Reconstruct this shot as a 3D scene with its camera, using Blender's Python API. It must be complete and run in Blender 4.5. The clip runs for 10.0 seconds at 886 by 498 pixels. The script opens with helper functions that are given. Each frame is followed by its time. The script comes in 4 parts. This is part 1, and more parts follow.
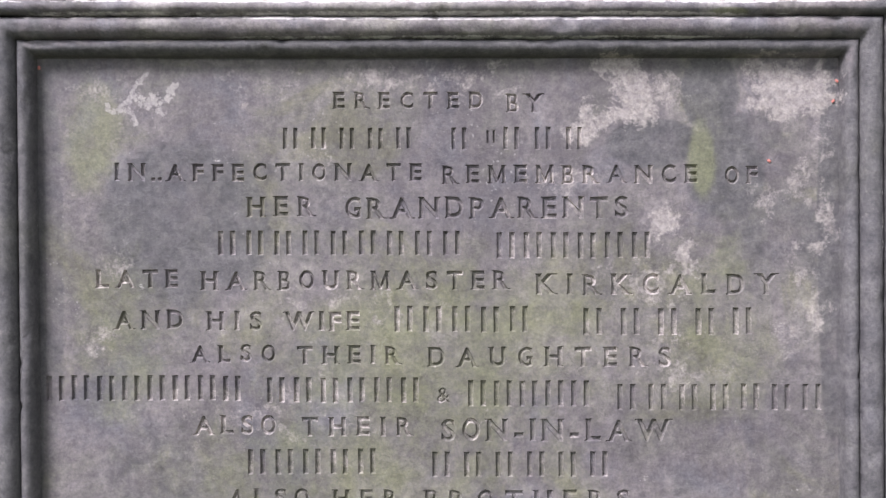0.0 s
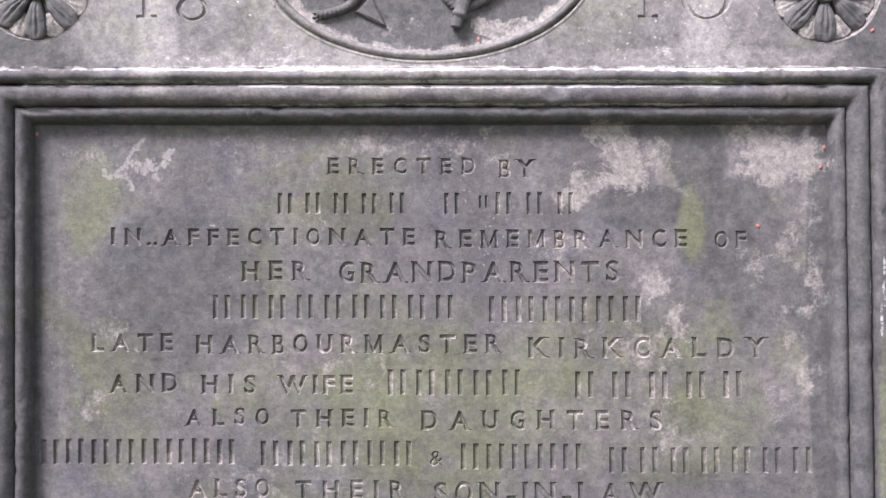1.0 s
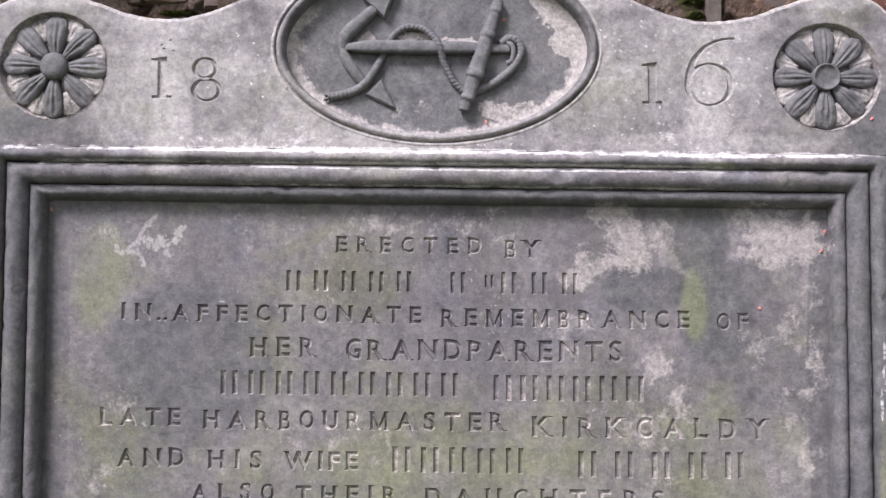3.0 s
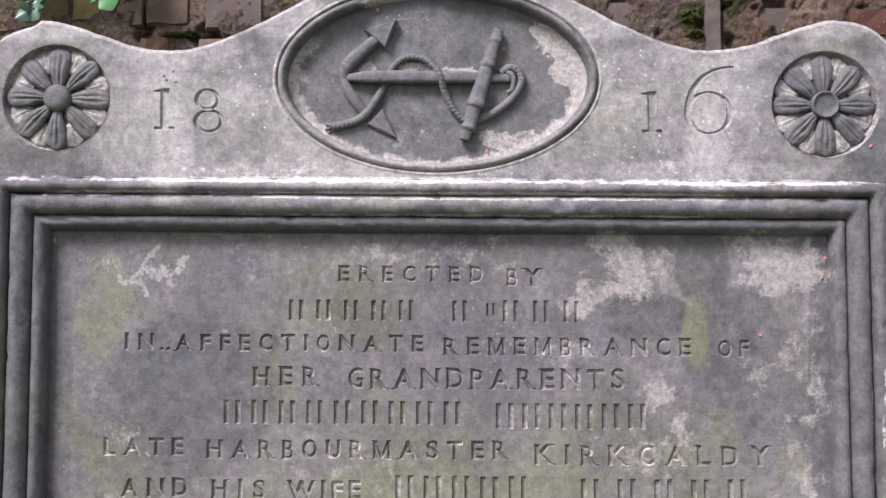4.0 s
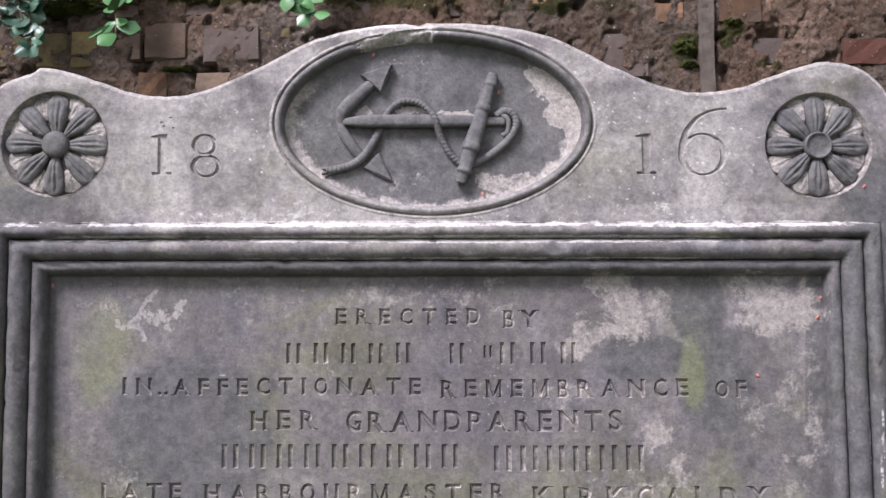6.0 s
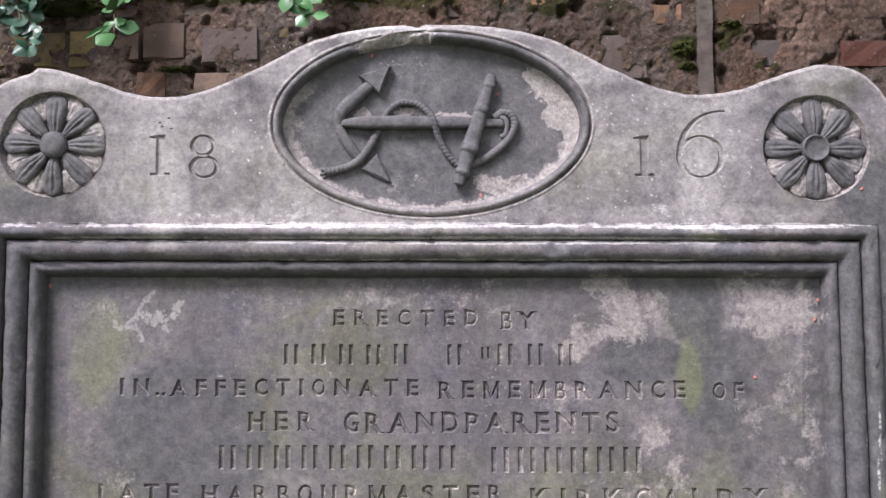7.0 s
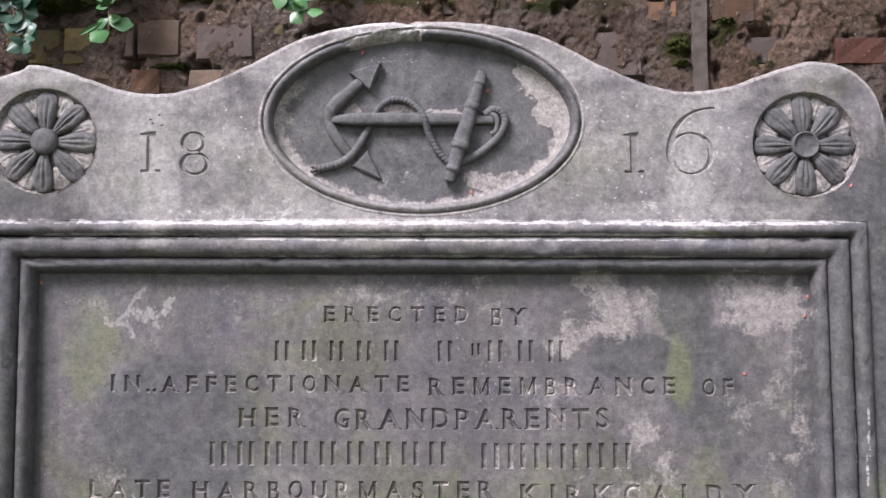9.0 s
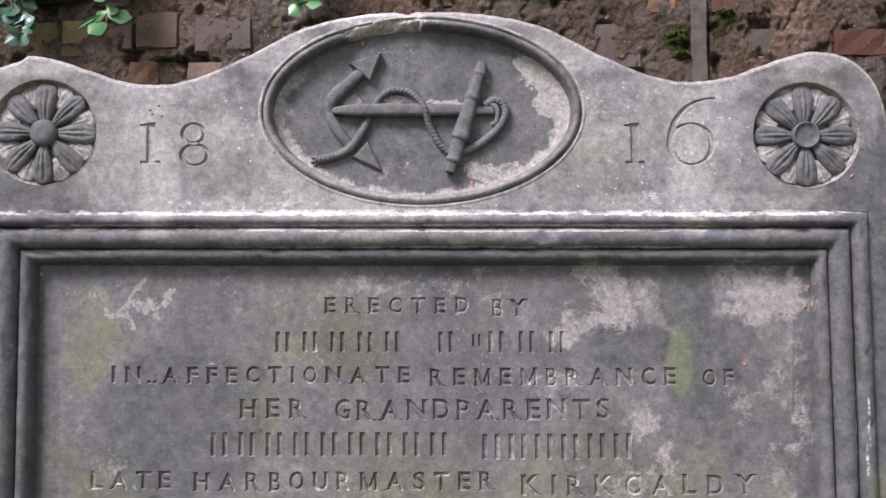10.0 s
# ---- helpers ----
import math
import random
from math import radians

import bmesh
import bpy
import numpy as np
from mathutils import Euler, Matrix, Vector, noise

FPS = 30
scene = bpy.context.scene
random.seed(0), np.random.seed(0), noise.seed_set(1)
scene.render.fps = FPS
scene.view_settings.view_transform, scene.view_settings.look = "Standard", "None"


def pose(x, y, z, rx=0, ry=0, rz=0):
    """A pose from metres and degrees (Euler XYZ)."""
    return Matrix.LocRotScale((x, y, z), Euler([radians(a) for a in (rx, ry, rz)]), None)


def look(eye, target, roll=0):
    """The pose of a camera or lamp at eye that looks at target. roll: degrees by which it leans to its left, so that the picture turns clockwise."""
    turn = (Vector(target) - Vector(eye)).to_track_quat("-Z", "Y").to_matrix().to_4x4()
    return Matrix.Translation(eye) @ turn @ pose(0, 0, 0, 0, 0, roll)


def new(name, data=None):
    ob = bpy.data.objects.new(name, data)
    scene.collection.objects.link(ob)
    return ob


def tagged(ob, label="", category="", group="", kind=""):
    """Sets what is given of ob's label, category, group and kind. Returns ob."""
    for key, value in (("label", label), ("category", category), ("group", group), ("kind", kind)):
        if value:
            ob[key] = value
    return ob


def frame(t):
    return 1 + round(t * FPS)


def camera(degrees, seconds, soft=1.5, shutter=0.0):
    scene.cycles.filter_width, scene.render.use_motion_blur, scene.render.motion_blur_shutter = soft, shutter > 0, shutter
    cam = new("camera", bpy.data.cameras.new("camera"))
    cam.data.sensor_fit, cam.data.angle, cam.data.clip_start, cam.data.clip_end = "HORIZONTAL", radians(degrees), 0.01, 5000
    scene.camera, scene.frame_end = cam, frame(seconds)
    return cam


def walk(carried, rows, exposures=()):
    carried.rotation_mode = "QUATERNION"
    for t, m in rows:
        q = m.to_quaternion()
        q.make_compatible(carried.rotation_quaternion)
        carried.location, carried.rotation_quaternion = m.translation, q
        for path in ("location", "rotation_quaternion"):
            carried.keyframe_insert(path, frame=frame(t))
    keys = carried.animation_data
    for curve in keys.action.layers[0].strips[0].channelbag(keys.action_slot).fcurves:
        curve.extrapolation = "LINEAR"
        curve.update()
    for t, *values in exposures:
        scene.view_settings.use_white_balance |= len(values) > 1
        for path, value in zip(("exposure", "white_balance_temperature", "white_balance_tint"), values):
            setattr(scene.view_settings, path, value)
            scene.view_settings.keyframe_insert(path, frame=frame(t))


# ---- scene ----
cam = camera(52.5, 10.0)
PATH = [
    (0, (0.002, 0.087, 1.118), (-0.002, 2.087, 1.099), -0.4),
    (0.5, (0.006, 0.083, 1.141), (0.0, 2.083, 1.145), -0.4),
    (1, (0.008, 0.076, 1.17), (0.01, 2.075, 1.199), -0.4),
    (1.5, (0.013, 0.071, 1.188), (0.022, 2.07, 1.248), -0.5),
    (2, (0.013, 0.067, 1.201), (0.013, 2.065, 1.279), -0.1),
    (2.2, (0.008, 0.063, 1.211), (0.009, 2.061, 1.299), 0.2),
    (3.5, (0.001, 0.056, 1.241), (0.001, 2.054, 1.338), 0.3),
    (4, (0.001, 0.052, 1.256), (-0.002, 2.049, 1.369), 0.0),
    (4.5, (0.001, 0.051, 1.264), (-0.005, 2.048, 1.388), -0.1),
    (5, (0.001, 0.049, 1.273), (-0.003, 2.045, 1.413), -0.4),
    (5.5, (0.004, 0.046, 1.284), (0.002, 2.04, 1.438), -0.5),
    (7, (0.004, 0.045, 1.287), (0.008, 2.039, 1.442), -0.3),
    (7.5, (0.005, 0.044, 1.289), (0.007, 2.038, 1.446), -0.4),
    (8, (0.009, 0.046, 1.284), (0.009, 2.04, 1.432), -0.4),
    (8.5, (0.013, 0.046, 1.283), (0.015, 2.041, 1.428), -0.4),
    (9, (0.015, 0.043, 1.286), (0.021, 2.038, 1.435), -0.3),
    (9.5, (0.016, 0.043, 1.288), (0.024, 2.038, 1.434), -0.6),
    (10, (0.012, 0.044, 1.282), (0.022, 2.04, 1.418), -0.4),
]
walk(cam, [(t, look(eye, target, roll)) for t, eye, target, roll in PATH],
     exposures=[(0, 1.12), (2, 1.09), (3.5, 1.06), (4.5, 1.00), (5.5, 0.95), (7, 0.86), (8, 0.84), (10, 0.85)])

# world, sun, exposure
scene.view_settings.use_white_balance = True
scene.view_settings.white_balance_temperature, scene.view_settings.white_balance_tint = 6100, 17
SUN_FROM = Vector((-0.72, -0.76, 1.12)).normalized()
world = bpy.data.worlds.new("overcast_sky")
scene.world = world
world.use_nodes = True
wt = world.node_tree
sky = wt.nodes.new("ShaderNodeTexSky")
sky.sky_type, sky.sun_disc = "NISHITA", False
sky.sun_elevation = math.asin(SUN_FROM.z)
sky.sun_rotation = math.atan2(SUN_FROM.x, SUN_FROM.y)
grey = wt.nodes.new("ShaderNodeHueSaturation")
grey.inputs["Saturation"].default_value = 0.18
wt.links.new(sky.outputs["Color"], grey.inputs["Color"])
wt.links.new(grey.outputs["Color"], wt.nodes["Background"].inputs["Color"])
wt.nodes["Background"].inputs["Strength"].default_value = 0.10
sun_data = bpy.data.lights.new("sun", "SUN")
sun_data.energy, sun_data.angle, sun_data.color = 3.55, radians(20), (1.0, 0.975, 0.96)
sun = new("sun", sun_data)
sun.matrix_world = look(SUN_FROM * 10, (0, 0, 0))


# ---------------------------------------------------------------- materials
class Nodes:
    """Short hand for building one node material."""

    def __init__(self, name):
        self.mat = bpy.data.materials.new(name)
        self.mat.use_nodes = True
        self.t = self.mat.node_tree
        self.bsdf = self.t.nodes["Principled BSDF"]
        self.pos = self.t.nodes.new("ShaderNodeNewGeometry").outputs["Position"]

    def put(self, socket, value):
        if hasattr(value, "is_output"):
            self.t.links.new(value, socket)
        elif isinstance(value, tuple) and len(value) == 3 and socket.type == "RGBA":
            socket.default_value = (*value, 1)
        else:
            socket.default_value = value

    def math(self, op, a, b=0.0, clamp=False):
        n = self.t.nodes.new("ShaderNodeMath")
        n.operation, n.use_clamp = op, clamp
        self.put(n.inputs[0], a), self.put(n.inputs[1], b)
        return n.outputs[0]

    def vec(self, op, a, b):
        n = self.t.nodes.new("ShaderNodeVectorMath")
        n.operation = op
        self.put(n.inputs[0], a), self.put(n.inputs[1], b)
        return n.outputs["Value"] if op == "LENGTH" else n.outputs[0]

    def noise(self, scale, detail=4.0, rough=0.6, vector=None, distortion=0.0):
        n = self.t.nodes.new("ShaderNodeTexNoise")
        self.put(n.inputs["Vector"], vector or self.pos)
        n.inputs["Scale"].default_value, n.inputs["Detail"].default_value = scale, detail
        n.inputs["Roughness"].default_value, n.inputs["Distortion"].default_value = rough, distortion
        return n.outputs[0]

    def spots(self, scale, vector=None):
        n = self.t.nodes.new("ShaderNodeTexVoronoi")
        self.put(n.inputs["Vector"], vector or self.pos)
        n.inputs["Scale"].default_value = scale
        return n.outputs["Distance"], n.outputs["Color"]

    def axes(self, vector):
        n = self.t.nodes.new("ShaderNodeSeparateXYZ")
        self.put(n.inputs[0], vector)
        return n.outputs[0], n.outputs[1], n.outputs[2]

    def join(self, x, y, z):
        n = self.t.nodes.new("ShaderNodeCombineXYZ")
        self.put(n.inputs[0], x), self.put(n.inputs[1], y), self.put(n.inputs[2], z)
        return n.outputs[0]

    def step(self, value, a, b, lo=0.0, hi=1.0):
        n = self.t.nodes.new("ShaderNodeMapRange")
        n.interpolation_type = "SMOOTHSTEP"
        self.put(n.inputs[0], value)
        for k, v in enumerate((a, b, lo, hi)):
            n.inputs[k + 1].default_value = v
        return n.outputs[0]

    def mix(self, f, a, b, blend="MIX"):
        n = self.t.nodes.new("ShaderNodeMix")
        n.data_type, n.blend_type = "RGBA", blend
        self.put(n.inputs[0], f), self.put(n.inputs[6], a), self.put(n.inputs[7], b)
        return n.outputs[2]

    def ramp(self, f, *stops):
        n = self.t.nodes.new("ShaderNodeValToRGB")
        self.put(n.inputs[0], f)
        e = n.color_ramp.elements
        while len(e) < len(stops):
            e.new(0.5)
        for k, (p, c) in enumerate(stops):
            e[k].position, e[k].color = p, (*c, 1)
        return n.outputs[0]

    def blobs(self, places, core=0.3, vector=None):
        """Soft spots at (x, z) with radii: the strongest of them."""
        total = 0.0
        for x, z, rx, rz, s in places:
            d = self.vec("MULTIPLY", self.vec("SUBTRACT", vector or self.pos, (x, 1.16, z)), (1 / rx, 0.0, 1 / rz))
            total = self.math("MAXIMUM", total, self.step(self.vec("LENGTH", d, (0, 0, 0)), core, 1.15, s, 0.0))
        return total

    def bump(self, height, strength, distance, normal=None):
        n = self.t.nodes.new("ShaderNodeBump")
        self.put(n.inputs["Height"], height)
        n.inputs["Strength"].default_value, n.inputs["Distance"].default_value = strength, distance
        if normal is not None:
            self.put(n.inputs["Normal"], normal)
        return n.outputs[0]

    def done(self, colour, rough, normal=None, spec=0.3):
        self.put(self.bsdf.inputs["Base Color"], colour)
        self.put(self.bsdf.inputs["Roughness"], rough)
        self.bsdf.inputs["Specular IOR Level"].default_value = spec
        if normal is not None:
            self.put(self.bsdf.inputs["Normal"], normal)
        return self.mat


def stone_material(name="weathered_sandstone", sooty=0.0, bare=0.0, field=False):
    """The stone with its stains; sooty and bare shift how much black crust or pale bare stone a carved part has kept. field: the dark floor of the medallion with its pale rim."""
    n = Nodes(name)
    x, y, z = n.axes(n.pos)
    level = n.join(x, y, n.math("ADD", z, n.math("MULTIPLY", x, 0.0065)))       # height above the sloping frame
    cloud = n.noise(4.5, 6, 0.62)
    patch = n.noise(13.0, 6, 0.68, distortion=0.5)
    grain = n.noise(300.0, 3, 0.7)
    mottle = n.noise(45.0, 6, 0.7)
    fine = n.noise(140.0, 5, 0.75)
    ragged = n.math("ADD", n.math("MULTIPLY", n.noise(17.0, 9, 0.72, distortion=0.8), 0.6), n.math("MULTIPLY", n.noise(75.0, 7, 0.8), 0.4))
    # dark body with a purplish cast, olive in places
    streak = n.noise(1.0, 6, 0.65, n.vec("MULTIPLY", n.pos, (34.0, 8.0, 5.0)))
    tone = n.math("ADD", n.math("ADD", n.math("MULTIPLY", cloud, 0.34), n.math("MULTIPLY", patch, 0.26)), n.math("ADD", n.math("MULTIPLY", streak, 0.14), n.math("MULTIPLY", mottle, 0.26)))
    body = n.ramp(tone, (0.38, (0.078, 0.070, 0.073)), (0.48, (0.128, 0.116, 0.117)), (0.56, (0.178, 0.161, 0.158)), (0.66, (0.27, 0.243, 0.234)))
    hue = n.noise(7.0, 6, 0.68, distortion=0.6)
    body = n.mix(1.0, body, n.ramp(hue, (0.36, (0.93, 0.95, 1.05)), (0.47, (1.02, 0.985, 1.02)), (0.56, (1.0, 1.005, 0.96)), (0.66, (1.02, 1.05, 0.80))), "MULTIPLY")
    # washed, paler pediment
    ragged0 = n.math("ADD", n.math("MULTIPLY", patch, 0.5), n.math("MULTIPLY", mottle, 0.5))
    washed = n.blobs(PEDIMENT_WASH, 0.35)
    wf = n.step(n.math("ADD", washed, n.math("MULTIPLY", n.math("SUBTRACT", n.math("ADD", n.math("MULTIPLY", tone, 0.4), n.math("MULTIPLY", ragged0, 0.6)), 0.5), 2.6)), 0.0, 1.2)
    body = n.mix(n.math("MULTIPLY", wf, 0.85), body, n.mix(n.step(fine, 0.35, 0.65), (0.33, 0.300, 0.292), (0.42, 0.388, 0.375)))
    # soot left in the medallion, rosettes, mouldings, smooth dark stains; panel edges darker too
    soot = n.step(n.math("ADD", n.math("ADD", n.blobs(SOOT_AND_EDGES, 0.72), sooty), n.math("MULTIPLY", n.math("SUBTRACT", n.math("ADD", n.math("MULTIPLY", patch, 0.6), n.math("MULTIPLY", ragged, 0.4)), 0.5), 1.6)), 0.34, 0.68)
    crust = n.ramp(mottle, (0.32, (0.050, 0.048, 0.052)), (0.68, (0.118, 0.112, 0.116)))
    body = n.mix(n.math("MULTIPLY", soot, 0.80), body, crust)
    # green algae
    algae = n.step(n.math("ADD", n.blobs(ALGAE), n.math("MULTIPLY", n.math("SUBTRACT", n.noise(20.0, 6, 0.7), 0.5), 1.6)), 0.2, 1.05)
    body = n.mix(n.math("MULTIPLY", algae, 0.6), body, (0.165, 0.170, 0.090))
    # pale bare patches with ragged edges
    swirl = n.t.nodes.new("ShaderNodeTexNoise")
    n.put(swirl.inputs["Vector"], n.pos)
    swirl.inputs["Scale"].default_value, swirl.inputs["Detail"].default_value, swirl.inputs["Roughness"].default_value = 42.0, 6.0, 0.65
    bent_pos = n.vec("ADD", n.pos, n.vec("MULTIPLY", n.vec("SUBTRACT", swirl.outputs["Color"], (0.5, 0.5, 0.5)), (0.045, 0.0, 0.045)))
    wide = n.vec("ADD", n.pos, n.vec("MULTIPLY", n.vec("SUBTRACT", swirl.outputs["Color"], (0.5, 0.5, 0.5)), (0.075, 0.0, 0.075)))
    pale = n.step(n.math("ADD", n.math("ADD", n.blobs(PALE, 0.25, wide), bare), n.math("MULTIPLY", n.math("SUBTRACT", ragged, 0.5), 4.4)), 0.36, 0.95)
    if field:
        cx, cz, a, b = -0.0075, 1.5315, 0.2018, 0.1195
        d = n.vec("LENGTH", n.vec("MULTIPLY", n.vec("SUBTRACT", bent_pos, (cx, 1.16, cz)), (1 / a, 0.0, 1 / b)), (0, 0, 0))
        # pale rim below the crown: worn stone, partly light painted in
        rim = n.step(n.math("ADD", d, n.math("MULTIPLY", n.math("SUBTRACT", ragged, 0.5), 0.30)), 0.825, 0.875)
        rim = n.math("MULTIPLY", rim, n.step(n.math("ADD", z, n.math("MULTIPLY", ragged, 0.03)), 1.585, 1.61, 1.0, 0.0))
        pale = n.math("MAXIMUM", rim, n.step(n.math("ADD", n.blobs(FIELD_PALE, 0.6, bent_pos), n.math("MULTIPLY", n.math("SUBTRACT", ragged, 0.5), 1.8)), 0.55, 0.75))
    stipple = n.mix(n.step(fine, 0.36, 0.6), (0.28, 0.244, 0.228), (0.42, 0.374, 0.352))
    body = n.mix(n.math("MULTIPLY", pale, 0.85 if field or bare > 0.3 else 0.62), body, stipple)
    # the same in thin veins
    vf = n.step(n.math("ADD", n.blobs(VEINS, 0.1, bent_pos), n.math("MULTIPLY", n.math("SUBTRACT", n.noise(90.0, 6, 0.75), 0.5), 2.0)), 0.42, 0.72)
    body = n.mix(n.math("MULTIPLY", vf, 0.45), body, (0.42, 0.385, 0.37))
    # whitened ledges, crusty and broken along their length, with painted sky light
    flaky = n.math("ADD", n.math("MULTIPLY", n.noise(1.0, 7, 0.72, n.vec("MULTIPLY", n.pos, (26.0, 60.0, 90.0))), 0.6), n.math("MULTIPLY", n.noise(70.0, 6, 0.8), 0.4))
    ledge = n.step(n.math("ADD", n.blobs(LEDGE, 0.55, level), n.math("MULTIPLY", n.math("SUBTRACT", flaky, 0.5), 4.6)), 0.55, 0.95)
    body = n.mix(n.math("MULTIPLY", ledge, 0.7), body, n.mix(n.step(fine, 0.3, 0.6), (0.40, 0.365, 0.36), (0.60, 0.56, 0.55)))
    # lichen dots, few and of many sizes
    bent = n.t.nodes.new("ShaderNodeTexNoise")
    n.put(bent.inputs["Vector"], n.pos)
    bent.inputs["Scale"].default_value = 160.0
    place = n.vec("ADD", n.pos, n.vec("MULTIPLY", bent.outputs["Color"], (0.006, 0.006, 0.006)))
    few = n.math("MULTIPLY", n.math("MAXIMUM", n.step(n.noise(6.0, 4, 0.65), 0.54, 0.72, 0.0, 0.5), n.blobs(SPECKS)), n.math("SUBTRACT", 1.0, n.math("MULTIPLY", soot, 0.7)))
    for scale, reach, share in ((70.0, 0.17, 0.72), (120.0, 0.20, 0.68), (230.0, 0.24, 0.66)):
        d, c = n.spots(scale, place)
        dot = n.math("MULTIPLY", n.step(d, reach * 0.65, reach, 1.0, 0.0), n.math("MULTIPLY", few, n.step(c, share, share + 0.10)))
        body = n.mix(n.math("MULTIPLY", dot, 0.75), body, (0.58, 0.55, 0.53))
    # grain and dark pores
    body = n.mix(1.0, body, n.ramp(grain, (0.3, (0.84, 0.84, 0.84)), (0.7, (1.13, 1.13, 1.13))), "MULTIPLY")
    body = n.mix(1.0, body, n.ramp(n.noise(120.0, 5, 0.75), (0.34, (0.76, 0.75, 0.78)), (0.5, (1.0, 1.0, 1.0)), (0.66, (1.22, 1.22, 1.18))), "MULTIPLY")
    pd, pc = n.spots(160.0, place)
    pore = n.math("MULTIPLY", n.step(pd, 0.12, 0.24, 1.0, 0.0), n.step(pc, 0.62, 0.7))
    body = n.mix(n.math("MULTIPLY", pore, 0.45), body, (0.05, 0.045, 0.046))
    normal = n.bump(grain, 0.35, 0.001, n.bump(n.noise(110.0, 4, 0.7), 0.45, 0.002, n.bump(mottle, 0.30, 0.004)))
    return n.done(body, n.step(mottle, 0.3, 0.7, 0.6, 0.85), normal, 0.35)


def mortar_material():
    n = Nodes("old_lime_mortar")
    a, b = n.noise(7.0, 6, 0.65), n.noise(55.0, 6, 0.7)
    c = n.ramp(n.math("ADD", n.math("MULTIPLY", a, 0.6), n.math("MULTIPLY", b, 0.4)),
               (0.32, (0.040, 0.028, 0.022)), (0.45, (0.112, 0.082, 0.066)), (0.55, (0.148, 0.118, 0.103)), (0.64, (0.24, 0.196, 0.167)))
    moss = n.step(n.math("ADD", n.blobs(WALL_MOSS), n.math("MULTIPLY", n.math("SUBTRACT", n.noise(18.0, 6, 0.7), 0.5), 2.2)), 0.45, 0.85)
    c = n.mix(n.math("MULTIPLY", moss, 0.9), c, (0.036, 0.040, 0.010))
    c = n.mix(n.math("MULTIPLY", n.step(n.noise(9.0, 6, 0.7, distortion=0.7), 0.55, 0.7), 0.5), c, (0.13, 0.085, 0.045))
    c = n.mix(1.0, c, n.ramp(n.noise(75.0, 9, 0.85, distortion=0.5), (0.38, (0.30, 0.28, 0.27)), (0.47, (0.90, 0.87, 0.83)), (0.60, (1.35, 1.26, 1.18))), "MULTIPLY")
    c = n.mix(1.0, c, n.ramp(n.noise(3.2, 3, 0.5), (0.38, (1.12, 0.98, 0.90)), (0.62, (0.90, 0.92, 0.95))), "MULTIPLY")
    d, k = n.spots(85.0, n.vec("ADD", n.pos, n.vec("MULTIPLY", n.vec("ADD", b, (0.0, 0.0, 0.0)), (0.012, 0.012, 0.012))))
    lime = n.math("MULTIPLY", n.step(d, 0.14, 0.26, 1.0, 0.0), n.step(k, 0.5, 0.62))
    lime = n.math("MULTIPLY", lime, n.step(n.noise(5.0, 3, 0.6), 0.48, 0.6))
    c = n.mix(n.math("MULTIPLY", lime, 0.75), c, (0.42, 0.40, 0.37))
    normal = n.bump(n.noise(190.0, 5, 0.75), 0.9, 0.005, n.bump(b, 1.0, 0.016))
    return n.done(c, 0.92, normal, 0.2)


def brick_material(name, dark, mid, light):
    n = Nodes(name)
    info = n.t.nodes.new("ShaderNodeObjectInfo").outputs["Random"]
    a, b = n.noise(14.0, 5, 0.65), n.noise(80.0, 5, 0.7)
    f = n.math("ADD", n.math("MULTIPLY", info, 0.45), n.math("ADD", n.math("MULTIPLY", a, 0.35), n.math("MULTIPLY", b, 0.2)))
    c = n.ramp(f, (0.25, dark), (0.5, mid), (0.8, light))
    grime = n.step(n.math("ADD", n.math("MULTIPLY", n.noise(11.0, 6, 0.7), 0.6), n.math("MULTIPLY", n.noise(50.0, 7, 0.8), 0.4)), 0.46, 0.60)
    c = n.mix(n.math("MULTIPLY", grime, 0.6), c, n.mix(b, (0.040, 0.030, 0.026), (0.13, 0.10, 0.085)))
    d, k = n.spots(95.0, n.vec("ADD", n.pos, n.vec("MULTIPLY", n.vec("ADD", b, (0.0, 0.0, 0.0)), (0.01, 0.01, 0.01))))
    lime = n.math("MULTIPLY", n.step(d, 0.12, 0.2, 1.0, 0.0), n.step(k, 0.6, 0.7))
    c = n.mix(n.math("MULTIPLY", lime, 0.4), c, (0.42, 0.39, 0.36))
    normal = n.bump(b, 0.6, 0.004, n.bump(a, 0.5, 0.01))
    return n.done(c, 0.9, normal, 0.2)


def plain_noise_material(name, dark, light, scale, rough=0.8, spec=0.3, bump=0.4, size=0.003):
    n = Nodes(name)
    a = n.noise(scale, 6, 0.65)
    c = n.ramp(n.math("ADD", n.math("MULTIPLY", a, 0.7), n.math("MULTIPLY", n.noise(scale * 7, 3), 0.3)), (0.32, dark), (0.68, light))
    return n.done(c, rough, n.bump(n.noise(scale * 4, 4, 0.7), bump, size), spec)


def leaf_material(name, dark, light):
    n = Nodes(name)
    info = n.t.nodes.new("ShaderNodeObjectInfo").outputs["Random"]
    f = n.math("ADD", n.math("MULTIPLY", info, 0.7), n.math("MULTIPLY", n.noise(45.0, 4), 0.3))
    c = n.ramp(f, (0.15, dark), (0.9, light))
    n.bsdf.inputs["Subsurface Weight"].default_value = 0.0
    return n.done(c, 0.38, n.bump(n.noise(120.0, 3), 0.3, 0.001), 0.5)


